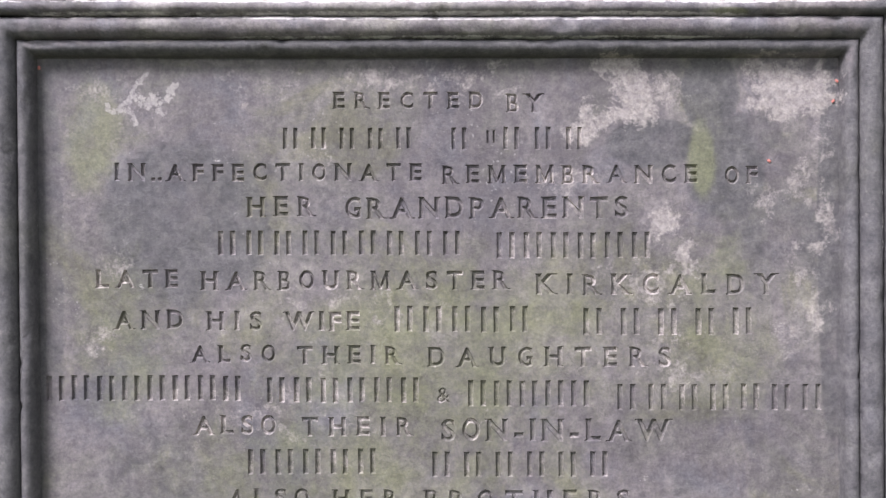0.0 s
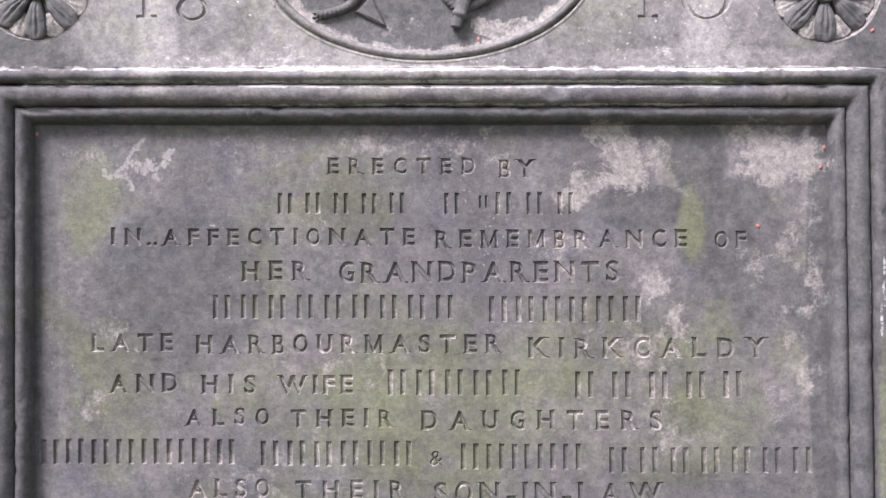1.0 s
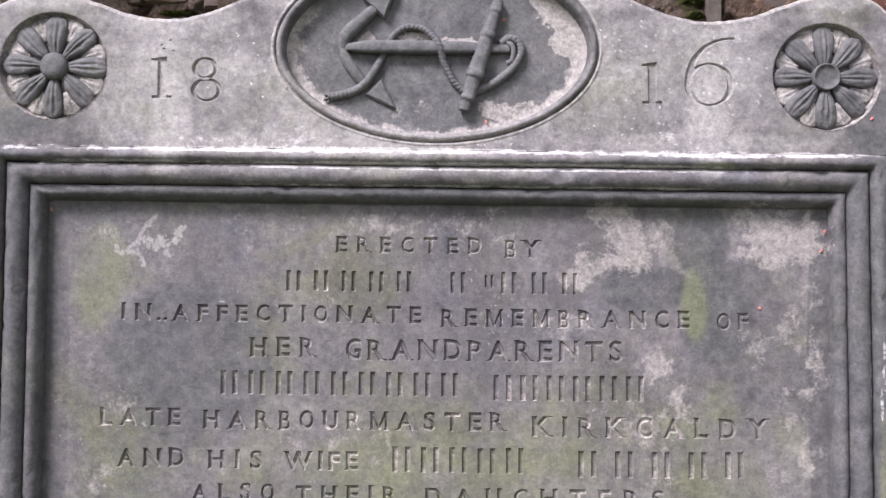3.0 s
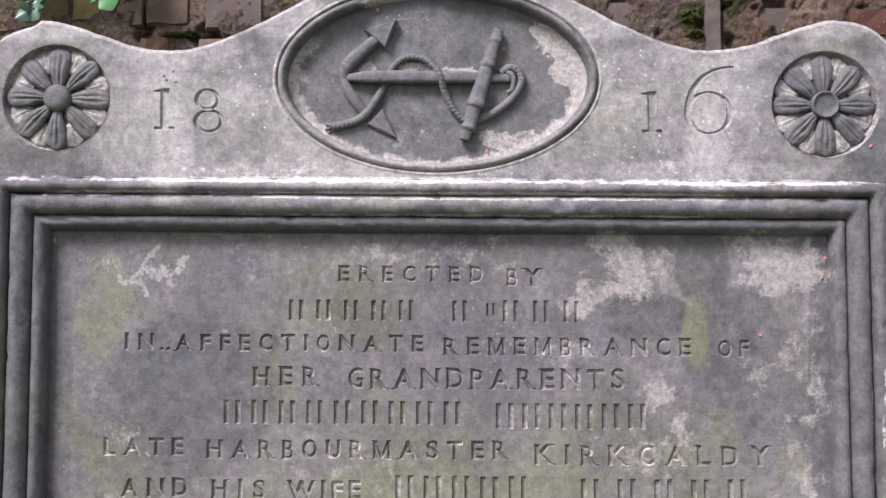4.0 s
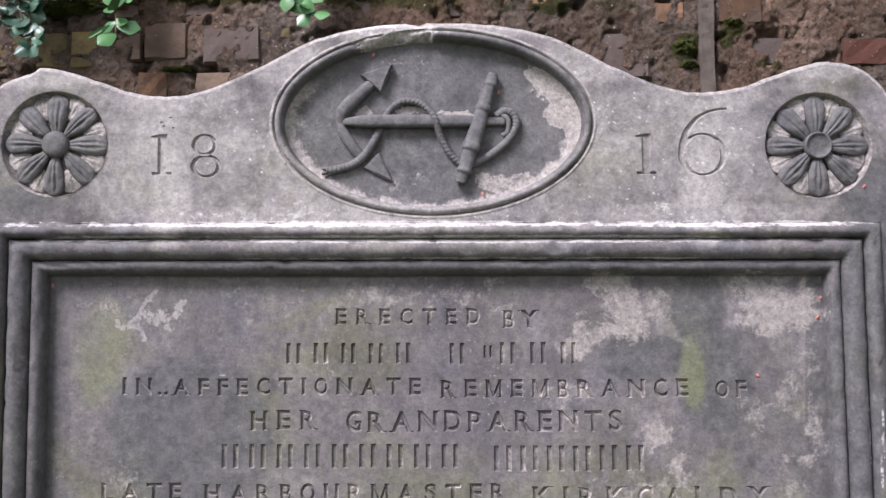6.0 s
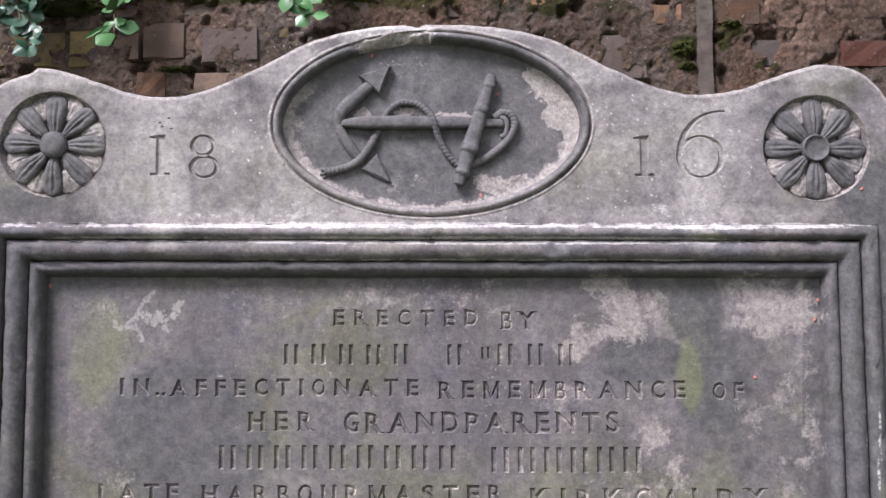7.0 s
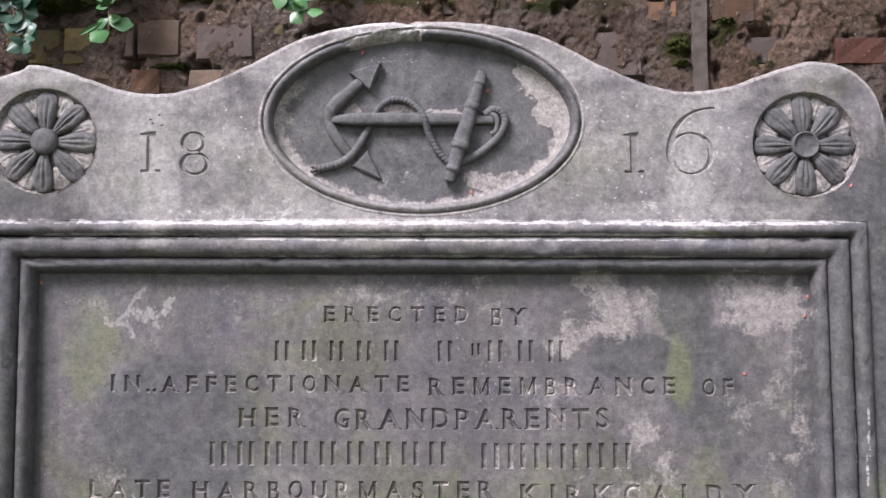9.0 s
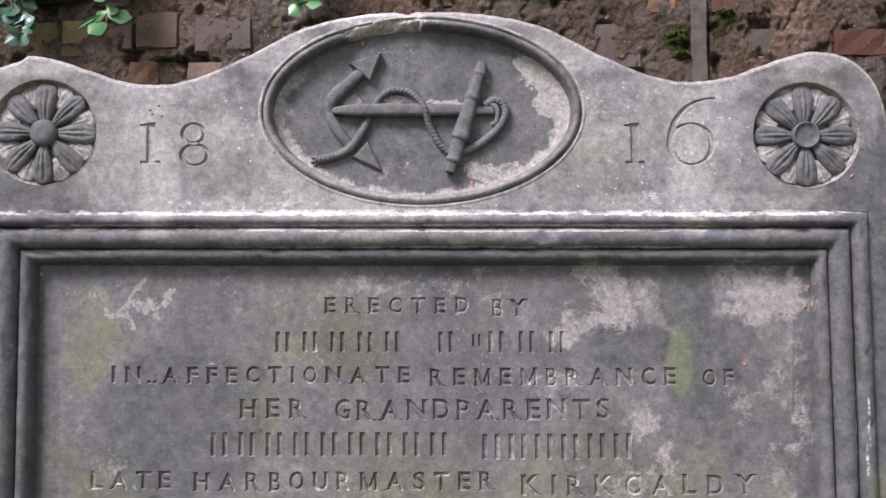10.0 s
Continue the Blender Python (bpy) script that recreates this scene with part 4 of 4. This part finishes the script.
def rosette(cx, cz, turn, seed, flat):
    n, rad = 48, ROSE_R
    prof = [(1.012, -0.0004), (1.0, 0.0012), (0.985, 0.006), (0.95, 0.0105), (0.88, 0.0125), (0.5, 0.0115), (0.0001, 0.0115)]
    verts = [(cx + x * r, FACE + dy, cz + z * r) for r, dy in prof for x, z in ellipse(0, 0, rad, rad, n)]
    faces = [(i * n + k, i * n + (k + 1) % n, (i + 1) * n + (k + 1) % n, (i + 1) * n + k) for i in range(len(prof) - 1) for k in range(n)]
    rose = child("rosette", mesh_of("rosette", verts, faces, STONE_BARE_LIT, True), headstone, "round sunk rosette with eight carved petals")
    for k in range(16):
        front = k % 2 == 0
        me = petal_mesh(0.014, 0.0652 + 0.0012 * wobble(k, 7, seed, 2.1), 0.0130 + 0.0016 * wobble(k, seed, 0, 3.3), 0.0104, seed + k, STONE_PETAL) if front else petal_mesh(0.034, 0.0640, 0.0122, 0.0050, seed + k, STONE_BARE_LIT)
        a = turn + k * 22.5 + 3 * wobble(k, 2, seed, 1.7)
        child("petal", me, rose, "", pose(cx, FACE + 0.0105, cz, 0, a, 0))
    # the boss: a dome, or a flat disc inside a raised rim
    bp = [(0.4, 0.0006), (0.78, 0.0004), (0.84, -0.0012), (0.92, -0.0022), (0.98, -0.0008), (1.0, 0.0030), (1.04, 0.013)] if flat else [(0.45, -0.0042), (0.8, -0.0028), (0.97, 0.0006), (1.0, 0.0045), (1.04, 0.013)]
    verts, faces = [(cx, FACE + (0.0006 if flat else -0.0045), cz)], []
    for r, dy in bp:
        verts += [(cx + x * r, FACE + dy + 0.0009 * wobble(x, seed, z, 130), cz + z * r) for x, z in ellipse(0, 0, 0.0172, 0.0172, 28)]
    faces += [(0, 1 + k, 1 + (k + 1) % 28) for k in range(28)]
    for i in range(len(bp) - 1):
        faces += [(1 + i * 28 + k, 1 + (i + 1) * 28 + k, 1 + (i + 1) * 28 + (k + 1) % 28, 1 + i * 28 + (k + 1) % 28) for k in range(28)]
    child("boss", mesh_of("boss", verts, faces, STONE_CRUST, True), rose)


rosette(-0.481, 1.507, 2, 11, False)
rosette(0.474, 1.498, -1, 37, True)

# ---------------------------------------------------------------- boundary wall
WALL_Y = 2.200
wall = tagged(new("boundary_wall"), "old brick boundary wall smeared with crumbling mortar and moss", "wall", kind="structure")


def block(x0, x1, y0, y1, z0, z1):
    v = [(x, y, z) for x in (x0, x1) for y in (y0, y1) for z in (z0, z1)]
    return v, [(0, 1, 3, 2), (4, 6, 7, 5), (0, 4, 5, 1), (2, 3, 7, 6), (0, 2, 6, 4), (1, 5, 7, 3)]


child("core", mesh_of("core", *block(-4, 4, WALL_Y + 0.045, WALL_Y + 0.36, -0.05, 2.62), MORTAR), wall)


def mortar_skin():
    """Mortar smeared over the joints and over many of the bricks, with hollows, cracks and lumps."""
    x0, x1, z0, z1, s = -1.36, 1.36, 1.60, 2.6, 0.0052
    nx, nz = int((x1 - x0) / s), int((z1 - z0) / s)
    verts = []
    for j in range(nz + 1):
        for i in range(nx + 1):
            x, z = x0 + (x1 - x0) * i / nx, z0 + (z1 - z0) * j / nz
            h = 0.006 * wobble(x, 0, z, 7) + 0.010 * abs(wobble(x, 4, z, 15)) - 0.004 + 0.008 * abs(wobble(x, 8, z, 38)) - 0.003 + 0.0030 * wobble(x, 8, z, 110)
            crack = 1 - min(1, abs(wobble(x, 15, z, 9) + 0.25 * wobble(x, 16, z, 40)) / 0.05)
            pit = max(0, wobble(x, 21, z, 13) + 0.4 * wobble(x, 22, z, 45) - 0.25) * 0.08
            verts.append((x, WALL_Y + 0.003 + h + 0.020 * crack * max(0, wobble(x, 30, z, 3) + 0.30) + pit, z))
    w = nx + 1
    faces = [(j * w + i, j * w + i + 1, (j + 1) * w + i + 1, (j + 1) * w + i) for j in range(nz) for i in range(nx)]
    return mesh_of("mortar", verts, faces, MORTAR, True)


child("mortar", mortar_skin(), wall, "rough smeared lime mortar")


def brick_mesh(seed):
    """A worn brick of unit size with an uneven face."""
    us, ws = (-0.5, -0.47, -0.2, 0.15, 0.46, 0.5), (-0.5, -0.44, 0.0, 0.44, 0.5)
    nx, nz = len(us) - 1, len(ws) - 1
    verts, faces = [], []
    for j, w in enumerate(ws):
        for i, u in enumerate(us):
            rim = i in (0, nx) or j in (0, nz)
            verts.append((u + (0.05 * wobble(u, seed, w, 5) if rim else 0), -0.5 + (0.20 if rim else 0) + 0.09 * wobble(u, seed + 5, w, 4), w + 0.07 * wobble(u, seed + 9, w, 5)))
    w = nx + 1
    for j in range(nz):
        for i in range(nx):
            faces.append((j * w + i, j * w + i + 1, (j + 1) * w + i + 1, (j + 1) * w + i))
    rim = list(range(w)) + [j * w + nx for j in range(1, nz + 1)] + [nz * w + i for i in range(nx - 1, -1, -1)] + [j * w for j in range(nz - 1, 0, -1)]
    base, n = len(verts), len(rim)
    verts += [(verts[k][0], 0.5, verts[k][2]) for k in rim]
    faces += [(rim[k], base + k, base + (k + 1) % n, rim[(k + 1) % n]) for k in range(n)]
    return verts, faces


BRICKS = {m.name: [mesh_of("brick", *brick_mesh(3.1 * k), m) for k in range(5)] for m in (BRICK_BROWN, BRICK_WARM, BRICK_RED, BRICK_ORANGE, BRICK_OCHRE)}


def lay(x0, x1, z0, z1, material=None, proud=None):
    material = material or BRICK_BROWN
    proud = random.uniform(-0.012, -0.002) if proud is None else proud
    depth = 0.06
    m = Matrix.Translation(((x0 + x1) / 2, WALL_Y - proud + depth / 2, (z0 + z1) / 2)) @ Matrix.Rotation(radians(random.uniform(-1.2, 1.2)), 4, "Y")
    child("brick", random.choice(BRICKS[material.name]), wall, "", m @ Matrix.Diagonal((x1 - x0, depth, z1 - z0, 1)))


def course(x, end, z0, z1, skip=()):
    while x < end:
        w = random.choice((0.105, 0.13, 0.215, 0.225))
        if not any(a < x + w and x < b for a, b in skip) and x + w <= end + 0.02:
            lay(x, x + w, z0 + random.uniform(-0.005, 0.005), z1 + random.uniform(-0.006, 0.004))
        x += w + random.uniform(0.012, 0.035)


random.seed(5)
lay(-0.9044, -0.829, 1.902, 1.997, BRICK_OCHRE, 0.0027)
lay(-0.990, -0.912, 1.902, 1.995, BRICK_OCHRE, 0.0007)
lay(-1.13, -1.005, 1.905, 2.000, BRICK_OCHRE, -0.0013)
lay(-0.725, -0.619, 1.920, 2.016, BRICK_WARM, 0.0027)
lay(-0.796, -0.732, 1.919, 1.999, BRICK_WARM, 0.0007)
lay(-0.581, -0.4385, 1.9135, 2.006, BRICK_BROWN, 0.0037)
lay(-0.795, -0.744, 1.836, 1.881, BRICK_ORANGE, 0.0007)
lay(-0.737, -0.665, 1.828, 1.892, BRICK_ORANGE, 0.0027)
lay(-0.430, -0.366, 1.9746, 2.020, BRICK_OCHRE, -0.0023)
lay(-0.60, -0.42, 1.812, 1.892, BRICK_WARM, -0.0013)
lay(0.522, 0.600, 2.005, 2.0585, BRICK_ORANGE, -0.0003)
lay(0.682, 0.793, 2.0025, 2.068, BRICK_ORANGE, 0.0017)
lay(0.986, 1.114, 1.8944, 1.964, BRICK_RED, 0.0037)
lay(1.0035, 1.0925, 1.976, 2.041, BRICK_WARM, -0.0023)
lay(0.322, 0.516, 1.868, 1.985, BRICK_BROWN, -0.0033)
lay(0.7525, 0.895, 1.842, 1.900, BRICK_WARM, -0.0023)
lay(0.15, 0.29, 2.045, 2.10, BRICK_ORANGE, -0.0023)
course(-1.35, 0.62, 1.715, 1.800)
course(-1.35, 0.62, 1.815, 1.888, [(-0.82, -0.40), (0.30, 0.53)])
course(-1.35, 0.62, 1.908, 2.012, [(-1.16, -0.31), (0.1, 0.62)])
course(-1.35, 0.62, 2.030, 2.108, [(0.13, 0.31), (0.5, 0.62)])
course(-1.35, 0.62, 2.128, 2.205)
course(0.69, 1.34, 1.705, 1.780)
course(0.69, 1.34, 1.800, 1.875, [(0.74, 0.91)])
course(0.69, 1.34, 1.897, 1.968, [(0.97, 1.15)])
course(0.69, 1.34, 1.995, 2.062, [(0.67, 0.82), (0.99, 1.11)])
course(0.69, 1.34, 2.085, 2.155)


def rest_of_wall():
    """The courses out of sight, joined."""
    verts, faces = [], []
    shapes = [brick_mesh(3.1 * k) for k in range(3)]
    for side in (-1, 1, 0):
        z = 0.02
        while z < (1.62 if side == 0 else 2.5):
            x, end = ((-1.36, 1.36) if side == 0 else (1.4, 4.0) if side > 0 else (-4.0, -1.4))
            while x < end - 0.1:
                w = min(random.choice((0.11, 0.22, 0.225)), end - x)
                v, f = random.choice(shapes)
                b = len(verts)
                verts += [(x + w / 2 + p[0] * w, WALL_Y + 0.032 + p[1] * 0.06, z + 0.038 + p[2] * 0.076) for p in v]
                faces += [tuple(b + k for k in q) for q in f]
                x += w + 0.014
            z += 0.092
    return mesh_of("brickwork", verts, faces, BRICK_BROWN)


tagged(child("brickwork", rest_of_wall(), wall), kind="stuff")
v, f = tube(smooth_path([(-4, WALL_Y + 0.17, 2.66), (-1, WALL_Y + 0.17, 2.655), (1, WALL_Y + 0.17, 2.66), (4, WALL_Y + 0.17, 2.66)], 30), lambda s, a: 0.21 + 0.01 * math.sin(7 * s), 14)
child("coping", mesh_of("coping", [(p.x, p.y, 2.62 + max(0.0, (p.z - 2.62) * 0.6)) for p in v], f, COPING, True), wall, "rounded grey coping")


def cement_strip():
    nx, nz = 6, 90
    verts, faces = [], []
    for j in range(nz + 1):
        z = 1.45 + 1.15 * j / nz
        for i in range(nx + 1):
            u = i / nx
            x = 0.630 + 0.045 * u + 0.003 * wobble(u * 0.1, 0, z, 16) + 0.002 * (1 if i == nx else 0) * wobble(0, 2, z, 60)
            verts.append((x, WALL_Y - 0.014 + (0.032 if i in (0, nx) else 0) + 0.003 * wobble(x, 6, z, 40), z))
    w = nx + 1
    faces = [(j * w + i, j * w + i + 1, (j + 1) * w + i + 1, (j + 1) * w + i) for j in range(nz) for i in range(nx)]
    child("cement_strip", mesh_of("cement_strip", verts, faces, CEMENT), wall, "narrow upright strip of grey cement")


cement_strip()


def moss_cushion(x, z, rx, rz, seed):
    nu, nv = 36, 14
    verts, faces = [], []
    for i in range(nv + 1):
        r = i / nv
        for k in range(nu):
            a = 2 * math.pi * k / nu
            e = 1 + 0.35 * wobble(math.cos(a), seed, math.sin(a), 2.2)
            px, pz = x + rx * r * e * math.cos(a), z + rz * r * e * math.sin(a)
            y = WALL_Y + 0.012 - 0.026 * (1 - r * r) - 0.010 * wobble(px, seed, pz, 70) - 0.006 * wobble(px, seed, pz, 160)
            verts.append((px, y, pz))
    faces = [(i * nu + k, i * nu + (k + 1) % nu, (i + 1) * nu + (k + 1) % nu, (i + 1) * nu + k) for i in range(nv) for k in range(nu)]
    tagged(new("moss", mesh_of("moss", verts, faces, MOSS)), "dark green moss growing on the brick wall", "moss", "moss on the wall", "stuff")


for k, (x, z, rx, rz) in enumerate(((-0.62, 2.085, 0.10, 0.022), (-0.45, 2.075, 0.07, 0.020), (0.60, 1.945, 0.035, 0.030), (0.72, 2.005, 0.035, 0.014), (-0.65, 1.898, 0.045, 0.010),
                                    (-0.20, 2.085, 0.09, 0.02), (0.61, 1.90, 0.03, 0.014), (-0.90, 2.06, 0.10, 0.03))):
    moss_cushion(x, z, rx, rz, 5.3 * k)


# ---------------------------------------------------------------- hanging shrub
def leaf_mesh(material, bend, fold, seed):
    nu, nv = 8, 4
    verts, faces = [], []
    for i in range(nu + 1):
        u = i / nu
        w = (0.36 + 0.04 * math.sin(9 * u + seed)) * math.sin(math.pi * min(1.0, 0.05 + 0.95 * u) ** 1.25) + 0.014
        for j in range(nv + 1):
            q = 2 * j / nv - 1
            verts.append((q * w, -fold * abs(q) * w - bend * u * u + 0.02 * wobble(q, seed, u, 3), u))
    s = nv + 1
    faces = [(i * s + j, i * s + j + 1, (i + 1) * s + j + 1, (i + 1) * s + j) for i in range(nu) for j in range(nv)]
    return mesh_of("leaf", verts, faces, material, True)


LEAVES = {m.name: [leaf_mesh(m, 0.25 * (k % 3) - 0.1, 0.2 + 0.15 * (k % 2), 3.7 * k) for k in range(5)] for m in (LEAF_BLUE, LEAF_FRESH)}


def spray(stems, material, label, size, gap, spread):
    """A plant of hanging stems; leaves stand along each stem, thickest at its tip."""
    plant = tagged(new("shrub"), label, "shrub", "shrubs over the wall")
    for path in stems:
        line = smooth_path(path, 10)
        v, f = tube(line, lambda s, a: 0.0022, 6)
        child("stem", mesh_of("stem", v, f, STEM, True), plant)
        s, turn = 0.0, random.uniform(0, 6)
        for a, b in zip(line, line[1:]):
            s += (b - a).length
            while s > gap:
                s -= gap
                turn += 2.4
                size_here = size * random.uniform(0.7, 1.15)
                out = Vector((math.cos(turn) * spread, -abs(math.sin(turn)) * 0.35 - 0.05, random.uniform(-0.9, 0.1)))
                up = Vector((random.uniform(-0.4, 0.4), -1.0, random.uniform(0.0, 0.7)))
                zax = out.normalized()
                xax = up.cross(zax).normalized()
                yax = zax.cross(xax)
                m = Matrix.Translation(b) @ Matrix((xax, yax, zax)).transposed().to_4x4() @ Matrix.Diagonal((size_here, size_here, size_here, 1))
                child("leaf", random.choice(LEAVES[material.name]), plant, "", m)
    return plant


random.seed(21)
Y = WALL_Y - 0.09
spray([[(-1.20, Y + 0.1, 2.66), (-1.16, Y, 2.4), (-1.10, Y, 2.2), (-1.06, Y - 0.01, 2.00)],
       [(-1.10, Y + 0.1, 2.66), (-1.06, Y, 2.4), (-1.01, Y, 2.15), (-0.962, Y, 1.99), (-0.935, Y - 0.01, 1.935)],
       [(-1.02, Y + 0.1, 2.66), (-1.0, Y, 2.4), (-1.0, Y, 2.2), (-0.985, Y, 2.01), (-0.955, Y, 1.925)],
       [(-0.96, Y + 0.1, 2.66), (-0.95, Y, 2.4), (-0.95, Y, 2.2), (-0.925, Y, 2.035)],
       [(-1.06, Y + 0.1, 2.66), (-1.05, Y, 2.4), (-1.04, Y, 2.2), (-1.03, Y, 1.985)],
       [(-0.88, Y + 0.1, 2.66), (-0.87, Y, 2.4), (-0.865, Y, 2.2), (-0.86, Y, 2.065)]],
      LEAF_BLUE, "blue-green leafy shrub hanging over the brick wall", 0.042, 0.0125, 1.0)
sprig = spray([[(-0.80, Y + 0.1, 2.66), (-0.77, Y, 2.45), (-0.765, Y, 2.2), (-0.762, Y, 2.06), (-0.757, Y - 0.01, 1.955)],
       [(-0.84, Y + 0.1, 2.66), (-0.835, Y, 2.4), (-0.80, Y, 2.2), (-0.80, Y, 2.07)]],
      LEAF_FRESH, "fresh green leafy sprig hanging before the brick wall", 0.048, 0.0145, 1.0)
for turn, size in ((-118, 0.062), (-138, 0.055)):
    child("leaf", LEAVES[LEAF_FRESH.name][0], sprig, "narrow young leaf", pose(-0.768, Y - 0.02, 1.972, 0, turn, 0) @ Matrix.Diagonal((size * 0.26, size, size, 1)))
spray([[(-0.34, Y + 0.1, 2.66), (-0.32, Y, 2.45), (-0.305, Y, 2.2), (-0.303, Y, 2.005)],
       [(-0.38, Y + 0.1, 2.66), (-0.37, Y, 2.4), (-0.352, Y, 2.2), (-0.350, Y, 2.045)]],
      LEAF_FRESH, "small green sprig hanging before the brick wall", 0.046, 0.017, 0.55)


# ---------------------------------------------------------------- fallen petals
def petal_flake(seed):
    verts, faces = [], []
    for i in range(4):
        for j in range(4):
            u, q = i / 3 - 0.5, j / 3 - 0.5
            verts.append((u * 0.0045 * (1 - q * q), -0.0006 + 0.0012 * (u * u + q * q) * 2 + 0.0004 * wobble(u, seed, q, 4), q * 0.006))
    faces = [(i * 4 + j, i * 4 + j + 1, i * 4 + j + 5, i * 4 + j + 4) for i in range(3) for j in range(3)]
    return mesh_of("red_petal", verts, faces, PETAL_RED, True)


random.seed(9)
flake = petal_flake(2.0)
for x, y, z in ((-0.489, PANEL - 0.001, 1.331), (0.492, FACE + 0.004, 1.371), (0.478, PANEL - 0.002, 1.308), (0.474, PANEL - 0.001, 1.284), (0.396, PANEL - 0.001, 1.212),
                (0.054, FIELD - 0.003, 1.442), (0.528, FACE - 0.001, 1.446), (-0.497, FACE + 0.012, 1.12), (0.076, FIELD - 0.001, 1.572), (-0.083, FIELD - 0.002, 1.622)):
    ob = tagged(new("red_petal", flake), "tiny dry red petal stuck to the headstone", "petal", "fallen petals")
    ob.matrix_world = pose(x, y - 0.0005, z, 0, random.uniform(-60, 60), 0) @ Matrix.Diagonal((0.75, 0.75, 0.75, 1))
